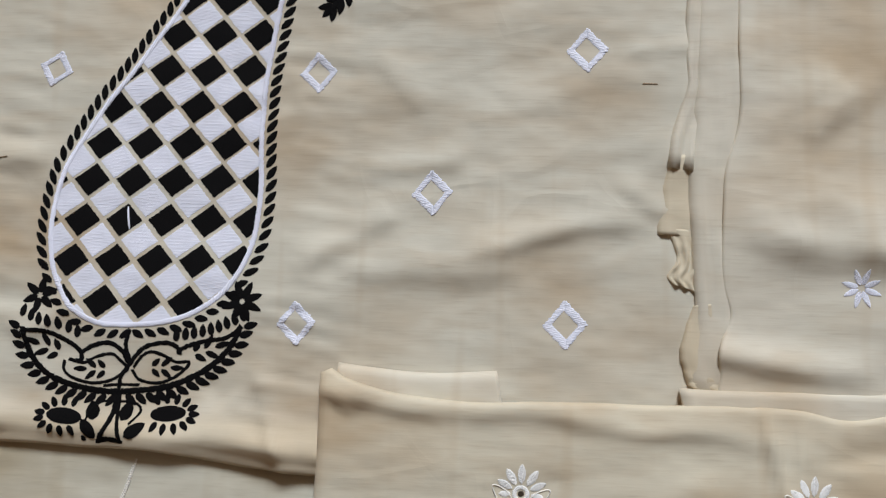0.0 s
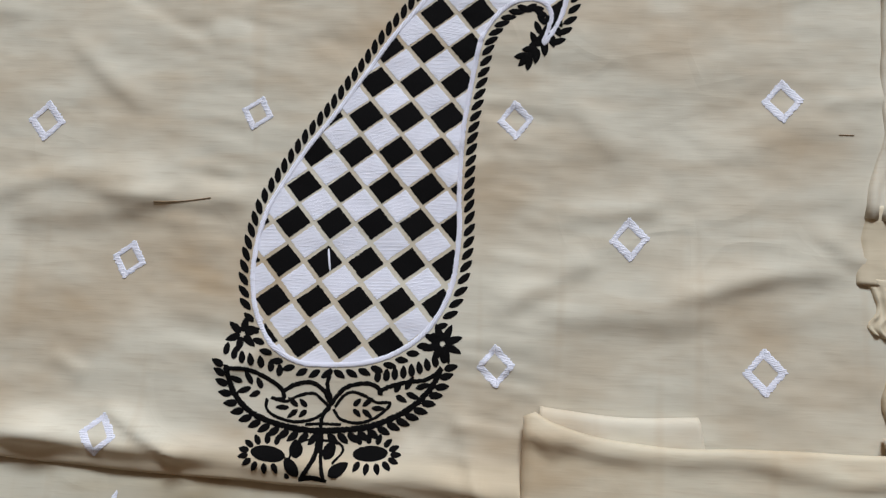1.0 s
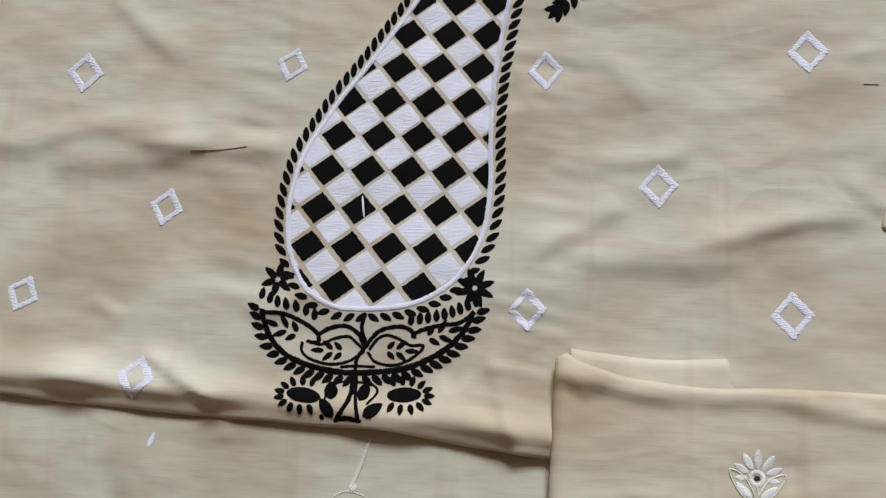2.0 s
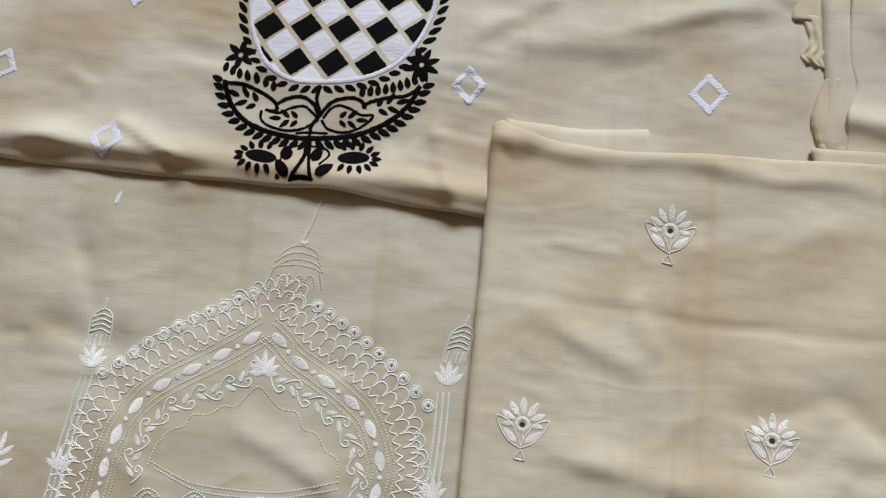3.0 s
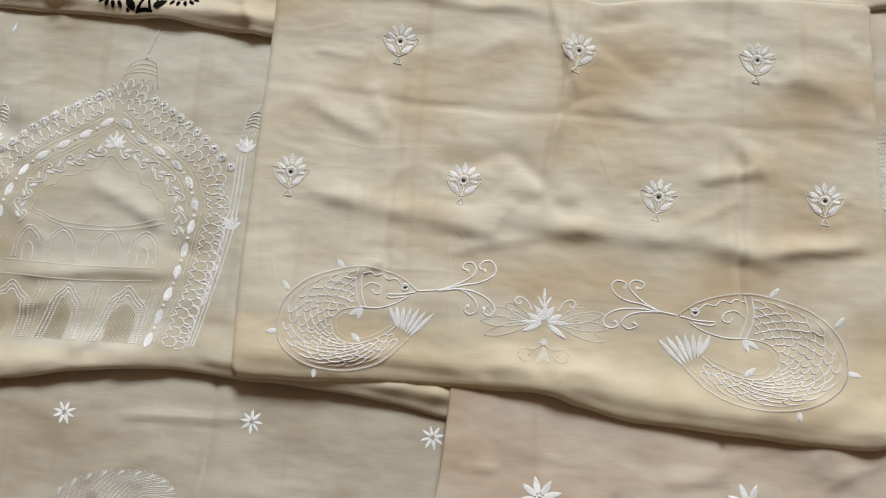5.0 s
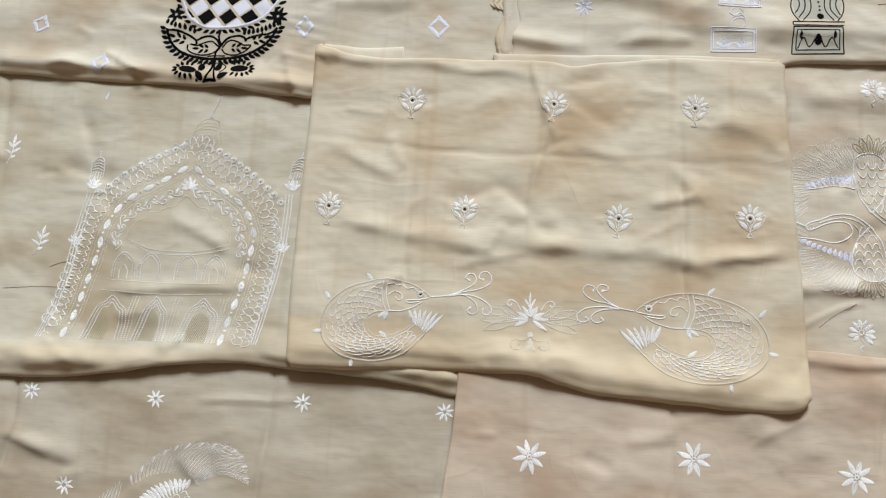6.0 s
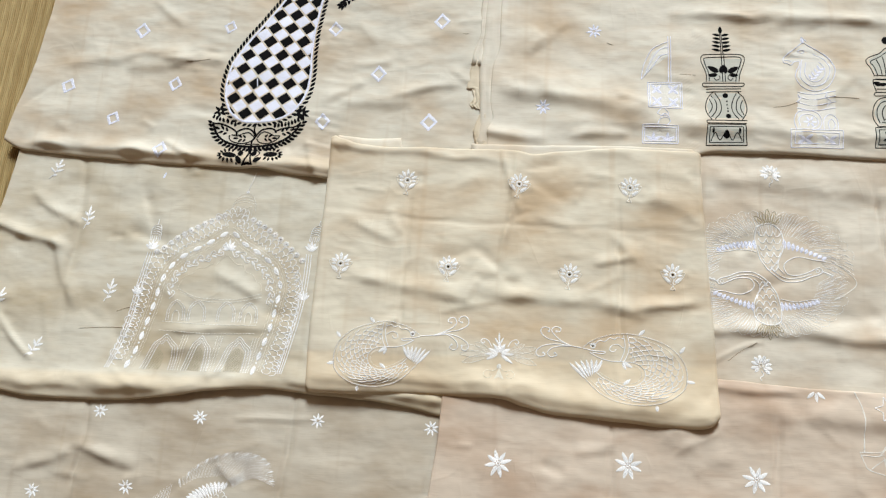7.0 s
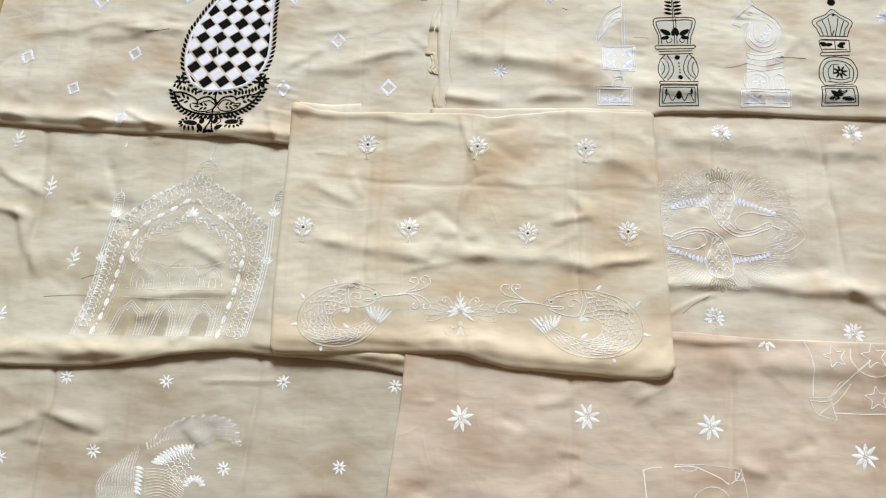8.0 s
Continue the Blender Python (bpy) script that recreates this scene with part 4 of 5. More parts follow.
    for x0, x1, y in ((-133, -104, -250), (-72, -43, -243), (-6, 22, -246)):
        net = s.fresh()
        shape = curve([(x0, -280), (x0 + 5, y - 10), ((x0 + x1) / 2 + 4, y + 3), (x1 + 2, y - 10), (x1 - 2, -281)], 5)
        net.fill(shape, 62, 2.0, None, 0.3, 0.0, 0.3)
        net.fill(shape, -55, 2.0, None, 0.3, 0.0, 0.3)
        net.put("net_filling", net_yarn, whole, "drawn-thread net filling")
    for x in (-74, -20, 36):
        for dx in (-4, 0, 4):
            s.fresh().run(curve([(x + dx + 3, -226), (x + dx - 2, -250), (x + dx - 8, -281)], 4), 1.7, 0.4, 0.85, 0.5).put("pearl_line", cream_yarn, whole)


net_yarn = yarn("drawn_net_thread", (0.40, 0.34, 0.22), 0.15)
gateway()

# ---------- fish, branches and lotus on the folded square ----------


def fish(at, f, seed, grow=1.0):
    s = Sewn(fish_cloth, at, 0, 1.0, seed)

    def T(*xy):
        return [D(f(*p)) for p in xy]

    def C(*xy, n=6):
        return curve([f(*p) for p in xy], n)

    back = [(12, -3), (-1, 7), (-19, 14), (-43, 17), (-67, 12), (-90, 3), (-107, -12), (-115, -28), (-116, -47), (-110, -61), (-94, -73), (-75, -79), (-51, -80), (-28, -75), (-10, -65), (7, -47)]
    inner = [(-39, -21), (-55, -24), (-65, -34), (-63, -47), (-51, -55), (-35, -54), (-17, -46), (-6, -37)]
    whole = tagged(s.fresh().run(C(*back), 1.3, 0.36, 1.25, 0.8).put("fish_motif", ivory_yarn), "curled fish in white thread with scales and fanned tail")
    near = [(-44, 13), (-66, 8), (-87, -1), (-102, -14), (-110, -29), (-111, -46), (-105, -58), (-91, -69), (-74, -75), (-51, -76), (-30, -71), (-13, -62), (2, -47)]
    inn = [(-41, -26), (-55, -28), (-61, -36), (-59, -45), (-50, -51), (-35, -50), (-19, -43), (-9, -36)]
    s.fresh().run(C(*near), 1.6, 0.45, 0.74, 0.45).put("pearl_line", cream_yarn, whole)
    s.fresh().run(C(*inner), 1.7, 0.32, 0.82, 0.55).put("pearl_line", ivory_yarn, whole)
    s.fresh().run(C(*inn), 1.6, 0.45, 0.74, 0.45).put("pearl_line", cream_yarn, whole)
    # scales in rows from the gill to the tail
    outer_c = [p for p, d in spaced(curve(near, 10), 1.0)]
    inner_c = [p for p, d in spaced(curve([(-46, -20)] + inner[1:-1] + [(-9, -38)], 10), 0.5)]

    def body(t, v):
        a, b = outer_c[min(len(outer_c) - 1, int(t * (len(outer_c) - 1)))], inner_c[min(len(inner_c) - 1, int(t * (len(inner_c) - 1)))]
        return a * (1 - v) + b * v

    for i in range(25):
        t0 = 0.012 + 0.0385 * i
        wide = (body(t0, 0) - body(t0, 1)).length
        lanes = max(2, round(wide / 9.0))
        for k in range(lanes):
            o = 0.5 if i % 2 else 0.0
            v0, v1 = (k + o) / (lanes + 0.5) + 0.015, (k + 1 + o) / (lanes + 0.5) - 0.005
            g = s.r.uniform(0.8, 1.15) * 0.72
            arc = [body(t0, v0), body(t0 + 0.036 * g, v0 * 0.85 + v1 * 0.15), body(t0 + 0.050 * g, (v0 + v1) / 2), body(t0 + 0.036 * g, v0 * 0.15 + v1 * 0.85), body(t0, v1)]
            s.fresh().run(C(*[tuple(p) for p in arc], n=4), 2.2, 0.04, 0.85, 0.6).put("scale", ivory_yarn, whole)
    # head
    for line, w in (([(-44, 15), (-46, 2), (-45, -8), (-42, -17), (-39, -22)], 0.9), ([(-39, 15), (-41, 3), (-40, -7), (-37, -16), (-35, -21)], 0.9), ([(3, -9), (-8, -16), (-24, -21), (-39, -21)], 1.0),
                    ([(11, -4), (-2, -7), (-16, -8), (-13, -11), (0, -9)], 1.0), ([(-40, 10), (-32, 12), (-28, 9), (-22, 11), (-16, 6), (-9, 7), (-2, 1), (4, 3)], 0.9), ([(-39, -3), (-32, 2), (-24, 0), (-22, -6), (-27, -8), (-30, -4)], 0.9)):
        s.fresh().run(C(*line), 1.7, 0.2, w, 0.6).put("head_line", ivory_yarn, whole)
    e = D(f(-1, 0)) if grow > 1 else D(f(0, 0))
    s.fresh().satin(circle(e, 3.0 * grow, 16), 2.0, 0.9, 0, True, 0.8).put("fish_eye", ivory_yarn, whole)
    # dark disc in place of the shaded hole of the eye
    s.fresh().fill(circle(e, 1.6, 8), 0, 0.5, lift=0.15).put("eyelet", hole_shade, whole, "dark disc for the shade inside an eyelet")
    # tail and fins
    for k in range(7):
        u = k / 6
        base, tip = D((-5 + 12 * u, -37 - 9 * u)), D((-13 + 41 * u, -19 - 5 * u + 3 * math.sin(3 * u)))
        a, b = D(f(*base)), D(f(*tip))
        d = b - a
        ang = math.degrees(math.atan2(d.y, d.x))
        s.fresh().fill(leaf(a, ang, d.length, 3.9 * grow, 1.1), ang + 50, 0.5, lift=1.0).put("tail_petal", ivory_yarn, whole)
    for x, y, a, n in ((-58, 15, 135, 11), (-108, -9, 128, 11), (-115, -47, 190, 11), (-78, -80, 265, 8), (-39, -22, 215, 13), (-38, -22, 250, 11), (-38, -53, 140, 12)):
        p, q = D(f(x, y)), D(f(x + n * math.cos(radians(a)), y + n * math.sin(radians(a))))
        d = q - p
        ang = math.degrees(math.atan2(d.y, d.x))
        s.fresh().fill(leaf(p, ang, d.length, 4.6, 0.9), ang + 60, 0.5, lift=1.0).put("fin", ivory_yarn, whole)
    return s, whole


def branch(s, whole, lines):
    for line in lines:
        s.fresh().run(curve(line, 6), 1.7, 0.12, 1.1, 0.65).put("branch_line", ivory_yarn, whole)
        s.fresh().fill(circle(line[-1], 1.6, 10), 0, 0.5, lift=0.9).put("knot", ivory_yarn, whole)


s1, fish_one = fish((0.022, -0.242), lambda x, y: (x, y), 201)
branch(s1, fish_one, [[(12, -3), (31, -1), (45, 4), (60, 12), (65, 19), (62, 26), (55, 26), (52, 21), (57, 19)], [(31, -2), (50, 4), (68, 8), (81, 15), (83, 23), (78, 29), (71, 28), (68, 22), (73, 20)],
                      [(31, -1), (48, 1), (60, -4), (67, -12), (67, -19), (61, -22), (56, -18), (59, -14)], [(31, -2), (52, 1), (68, -2), (80, -9), (84, -16), (80, -22), (74, -20), (74, -15)]])
s2, fish_two = fish((0.295, -0.252), lambda x, y: (-1.17 * x - 8, 1.07 * y + 3.0 - 0.03 * x), 202, 1.1)
branch(s2, fish_two, [[(-23, -1), (-40, 2), (-54, 7), (-70, 10), (-80, 16), (-83, 23), (-78, 28), (-70, 26), (-71, 22)], [(-38, 1), (-52, 8), (-63, 17), (-67, 24), (-62, 29), (-54, 27), (-55, 22), (-60, 22)],
                      [(-38, 1), (-58, 3), (-77, 1), (-88, -6), (-89, -13), (-82, -16), (-76, -13), (-79, -10)], [(-38, 1), (-56, 0), (-68, -4), (-73, -11), (-67, -16), (-59, -13), (-62, -10)]])


def lotus():
    s = Sewn(fish_cloth, (0.152, -0.268), 0, 1.0, 210)
    whole = None
    for a, n, w in ((0, 24, 6), (28, 19, 7), (60, 17, 7), (90, 18, 8), (122, 16, 7), (155, 20, 7), (182, 24, 6), (205, 24, 6.5), (325, 27, 6.5)):
        p = s.fresh().fill(leaf((2.5 * math.cos(radians(a)), 1 + 2 * math.sin(radians(a))), a, n * 0.8, w * 0.72, 0.9), a + 58, 0.5, lift=1.1)
        if whole is None:
            whole = tagged(p.put("lotus_motif", ivory_yarn), "white lotus with spread wings and sprouting leaves")
        else:
            p.put("petal", ivory_yarn, whole)
    for a, y in ((90, 24), (60, 18), (120, 18), (40, 12), (140, 12)):
        s.fresh().fill(leaf((-1, y - 4), a, 13, 2.6, 0.8), a + 55, 0.5, lift=0.9).put("sprout_leaf", ivory_yarn, whole)
    s.fresh().run(pts((-1, 10), (-1, 28)), 1.6, 0.1, 1.0).put("stem", ivory_yarn, whole)
    for sx in (-1, 1):
        # sheer side petals, each outlined with back stitches
        for a, n, w in ((14, 46, 9), (-2, 50, 9), (-17, 48, 9), (30, 32, 8)):
            g = a if sx > 0 else 180 - a
            o = leaf((sx * 9, 1), g, n, w, 1.3)
            s.fresh().fill(o, g, 1.7, lift=0.12, cover=0.35).put("sheer_petal", pearl_yarn, whole)
            s.fresh().run(o, 1.6, 0.4, 0.75, 0.55, True).put("petal_line", cream_yarn, whole)
        s.fresh().run(curve([(sx * 12, 12), (sx * 17, 20), (sx * 24, 23), (sx * 28, 19), (sx * 24, 16), (sx * 22, 19)], 5), 1.6, 0.2, 0.95).put("curl", ivory_yarn, whole)
        s.fresh().run(curve([(0, -18), (sx * 8, -24), (sx * 18, -23), (sx * 23, -29), (sx * 17, -35), (sx * 10, -31), (sx * 14, -28)], 5), 1.6, 0.4, 0.9).put("curl", pearl_yarn, whole)
        s.fresh().fill([D(p) for p in ((0, -20), (sx * 7, -36), (0, -33))], 20, 0.6, lift=0.3).put("foot_petal", pearl_yarn, whole)
    s.fresh().fill(circle((0, -17), 3.4, 12), 0, 0.5, lift=0.9).put("knot", cream_yarn, whole)


lotus()

# ---------- the chess pieces ----------
sheer_yarn = yarn("sheer_white_thread", (0.735, 0.705, 0.62), 0.05)
dim_yarn = yarn("sheer_grey_thread", (0.50, 0.49, 0.41), 0.08)


def chess_piece(at, label, yarn_, lines, fills=(), sheer=(), seed=0, w=1.3, fill_yarn=None, closed=False):
    """Outlines, filled leaves and pale shadow work. fills: base x, y, angle, length, width."""
    s = Sewn(chess_cloth, at, 0, 1.0, seed)
    whole = None
    for line in lines:
        c = curve(line, 5) if len(line) > 2 else pts(*line)
        p = s.fresh().run(c, 2.0, 0.0, w, 0.6)
        if whole is None:
            whole = tagged(p.put("chess_piece_motif", yarn_), label)
        else:
            p.put("outline", yarn_, whole)
    for shape in sheer:
        s.fresh().fill(pts(*shape), 0, 1.3, lift=0.12, ragged=0.3).put("shadow_work", dim_yarn if yarn_ is black_yarn else sheer_yarn, whole, "pale shadow-work filling")
    for x, y, a, n, wd in fills:
        s.fresh().fill(leaf((x, y), a, n, wd, 0.8), a + 58, 0.55, lift=0.8).put("leaf", fill_yarn or yarn_, whole)
    return s, whole


def box(x0, y0, x1, y1, flare=0):
    return [[(x0, y0), (x1, y0 + 1)], [(x1, y0 + 1), (x1 - flare, y1)], [(x1 - flare, y1), (x0 + flare, y1)], [(x0 + flare, y1), (x0, y0)]]


def chess():
    # flag tower, white
    lines = box(-27, -4, 28, 26) + box(-24, 0, 25, 22) + box(-18, 55, 36, 101) + box(-15, 58, 33, 98)
    lines += [[(15, 182), (15, 102)], [(19, 182), (19, 102)], [(15, 172), (2, 166), (-12, 156), (-24, 130), (-28, 106)], [(15, 150), (2, 146), (-10, 128), (-28, 106)], [(14, 162), (0, 156), (-12, 138), (-20, 118)],
              [(2, 54), (-4, 46), (4, 42), (14, 46), (8, 54)], [(-4, 27), (0, 36), (10, 40), (16, 34), (12, 27)], [(0, 40), (8, 46), (15, 40)]]
    fills = [(9 + dx, 78 + dy, a, 11, 5) for dx in (-13, 13) for dy in (-11, 11) for a in (45, 135, 225, 315)]
    fills += [(x, 2, a, 13, 5) for x in (-10, 12) for a in (30, 90, 150)]
    chess_piece((0.392, 0.078), "white flag tower chess piece in shadow work", white_yarn, lines, fills, [[(-26, -3), (27, -3), (27, 25), (-26, 25)], [(-17, 56), (34, 56), (35, 100), (-18, 100)], [(14, 168), (-10, 152), (-26, 108), (-6, 130), (14, 146)]], 301, 1.0, white_yarn)
    # crowned queen, black
    lines = box(-31, -3, 31, 31, 2) + box(-26, 2, 26, 27, 1)
    lines += [[(-24, 4), (-17, 18), (-10, 6), (0, 20), (9, 6), (16, 18), (24, 5)], [(-29, 33), (31, 33)], [(-29, 38), (32, 38)], [(-29, 33), (-30, 36), (-29, 38)],
              [(-22, 39), (-29, 52), (-30, 64), (-26, 78), (-18, 88)], [(24, 39), (31, 50), (33, 62), (29, 78), (20, 88)], [(-17, 40), (-8, 52), (-6, 64), (-9, 76), (-15, 86)], [(20, 40), (12, 52), (10, 64), (13, 76), (18, 86)],
              [(-22, 44), (-15, 54), (-13, 64), (-15, 74), (-21, 82)], [(25, 44), (18, 54), (17, 64), (19, 74), (24, 82)], [(-26, 50), (-21, 58), (-20, 66), (-24, 76)], [(28, 48), (24, 58), (24, 66), (27, 74)],
              [(-28, 88), (26, 89)], [(-28, 93), (26, 94)], [(-32, 97), (28, 98)], [(-33, 103), (30, 104)], [(-32, 97), (-34, 100), (-33, 103)], [(28, 98), (31, 101), (30, 104)],
              [(-28, 105), (-28, 120), (-35, 140), (-34, 150), (-26, 153), (0, 154), (24, 154), (32, 150), (32, 140), (25, 120), (23, 106)], [(-23, 106), (-24, 120), (-30, 140), (-28, 147), (0, 149), (25, 149), (27, 140), (20, 120), (18, 106)],
              [(-2, 106), (-3, 152)], [(2, 106), (1, 152)], [(-16, 112), (-12, 108), (-6, 112), (-8, 116)], [(14, 112), (10, 108), (6, 112), (8, 117)], [(-3, 154), (-4, 196)], [(0, 154), (-2, 196)]]
    fills = [(-5, 120, 75, 16, 8), (-8, 122, 150, 20, 9), (-10, 118, 190, 15, 7), (3, 120, 100, 16, 8), (6, 122, 30, 20, 9), (8, 118, -5, 14, 7), (-3, 192, 90, 12, 6), (0, 8, 90, 14, 9), (-20, 16, 90, 10, 4), (20, 16, 90, 10, 4)]
    for k in range(5):
        fills += [(-4, 160 + 7 * k, 168, 14 - k * 0.6, 4.5), (-1, 160 + 7 * k, 12, 14 - k * 0.6, 4.5)]
    s, whole = chess_piece((0.494, 0.076), "black crowned chess piece with leafy spire", black_yarn, lines, fills, [[(-29, -1), (29, -1), (29, 30), (-29, 30)], [(-24, 42), (27, 42), (30, 64), (22, 86), (-18, 86), (-28, 64)], [(-26, 106), (21, 106), (30, 146), (-32, 146)]], 302, 0.95)
    for x, y, r in ((1, 82, 4.2), (4, 46, 4.2), (3, 72, 1.3), (3, 66, 1.3), (4, 60, 1.3), (4, 55, 1.3)):
        s.fresh().fill(circle((x, y), r, 12), 20, 0.55).put("knot", black_yarn, whole)
    # horse, white
    lines = box(-39, -5, 40, 24) + box(-33, 1, 34, 19)
    lines += [[(-22, 166), (-34, 156), (-42, 148), (-42, 140), (-36, 138), (-31, 135), (-26, 141), (-17, 142), (-20, 132), (-24, 124), (-25, 112), (-16, 98), (2, 91), (20, 96), (31, 110), (36, 130), (27, 150), (12, 161), (-2, 170), (-10, 176), (-22, 166)],
              [(-14, 146), (-17, 128), (-18, 114), (-8, 102), (4, 99), (18, 105), (26, 118), (28, 132), (20, 146), (4, 156)], [(-8, 140), (-11, 122), (-6, 110), (6, 107), (18, 116), (20, 130), (12, 142)],
              [(-41, 144), (-34, 144), (-30, 141)], [(-10, 176), (-12, 186), (-4, 178)], [(-20, 160), (-14, 163), (-9, 160), (-14, 157), (-20, 160)], [(-4, 172), (14, 160), (28, 147), (34, 136)],
              [(-24, 89), (0, 85), (34, 91)], [(-24, 81), (0, 76), (34, 83)], [(-26, 72), (0, 66), (34, 74)], [(-26, 62), (0, 58), (34, 64)], [(-24, 86), (-20, 78), (-26, 72)], [(22, 90), (18, 80), (26, 74), (20, 66)],
              [(-30, 24), (-32, 40), (-26, 54), (-12, 58), (4, 54), (10, 40), (4, 26), (-8, 22)], [(-24, 30), (-25, 42), (-18, 50), (-6, 51), (3, 44), (3, 33), (-6, 27)], [(12, 24), (14, 44), (24, 52), (34, 44), (33, 24)], [(20, 26), (20, 38), (26, 44), (30, 34), (26, 26)]]
    fills = [(-2 + 14 * u, 110 + 17 * u, a, 10, 3.4) for u in (0, 0.33, 0.66, 1.0) for a in (22, 108)] + [(-10, 176, 100, 11, 5)]
    fills += [(-8 + 2 * math.cos(radians(a)), 38 + 2 * math.sin(radians(a)), a, 9, 3.2) for a in range(0, 360, 60)] + [(x, 8, a, 13, 5) for x in (-18, 19) for a in (30, 150, 210, 330)]
    chess_piece((0.630, 0.077), "white horse-headed chess piece in shadow work", white_yarn, lines, fills, [[(-38, -4), (39, -4), (39, 23), (-38, 23)], [(-23, 114), (2, 93), (29, 112), (34, 130), (26, 148), (-8, 172), (-40, 146), (-34, 139), (-18, 142)], [(-28, 24), (32, 24), (33, 90), (-23, 90)]], 303, 1.0, white_yarn)
    # king, black
    lines = box(-29, -3, 28, 30, 2) + box(-24, 2, 23, 26, 2)
    lines += [[(-22, 32), (23, 34)], [(-22, 32), (-28, 46), (-27, 62), (-20, 76), (-8, 82), (10, 82), (24, 78), (32, 62), (31, 48), (24, 36)], [(-19, 38), (-22, 52), (-20, 64), (-12, 74), (4, 76), (18, 72)], [(22, 40), (26, 54), (24, 66), (14, 74)],
              [(-12, 42), (-14, 56), (-8, 68), (4, 70)], [(-16, 40), (4, 36), (22, 40)], [(-14, 46), (4, 42), (20, 46)], [(-4, 68), (-6, 52)], [(18, 46), (20, 60), (14, 70)],
              [(-22, 84), (23, 86)], [(-21, 90), (24, 92)], [(-22, 84), (-24, 87), (-21, 90)], [(-20, 92), (-24, 106), (-23, 112)], [(24, 92), (24, 112)], [(-23, 112), (24, 112)], [(-19, 96), (20, 96)], [(1, 96), (1, 111)],
              [(-20, 113), (21, 113)], [(-22, 119), (22, 119)], [(-21, 118), (-26, 132), (-32, 142), (-28, 150), (-10, 158), (2, 168), (14, 158), (28, 150), (32, 142), (26, 130), (22, 118)], [(-16, 120), (-20, 134), (-25, 143), (-10, 152), (2, 160), (14, 152), (26, 143), (20, 132), (17, 120)],
              [(-9, 120), (-11, 134), (-16, 147)], [(-3, 120), (-4, 138), (-6, 152)], [(3, 120), (8, 140), (10, 152)], [(10, 120), (14, 134), (19, 147)], [(2, 130), (-2, 120)]]
    fills = [(-12, 103, 160, 12, 8), (-14, 103, 10, 12, 6), (6, 103, 20, 13, 7), (4, 103, -20, 12, 5), (-2, 12, 40, 18, 9), (-2, 12, 140, 16, 9), (0, 10, 185, 18, 8), (2, 10, -8, 20, 8), (0, 14, 90, 11, 8)]
    fills += [(5 + 1.5 * math.cos(radians(a)), 56 + 1.5 * math.sin(radians(a)), a, 11, 3.4) for a in range(10, 370, 45)]
    s, whole = chess_piece((0.747, 0.078), "black domed chess piece with round finial", black_yarn, lines, fills, [[(-27, -1), (26, -1), (26, 28), (-27, 28)], [(-20, 36), (24, 38), (30, 60), (10, 80), (-14, 78), (-26, 56)], [(-18, 120), (20, 120), (28, 146), (2, 164), (-28, 146)]], 304, 0.95)
    for x, y, r in ((2, 181, 6.5), (3, 157, 2.0)):
        s.fresh().fill(circle((x, y), r, 14), 20, 0.55).put("knot", black_yarn, whole)


chess()

# ---------- the pair of peacocks ----------


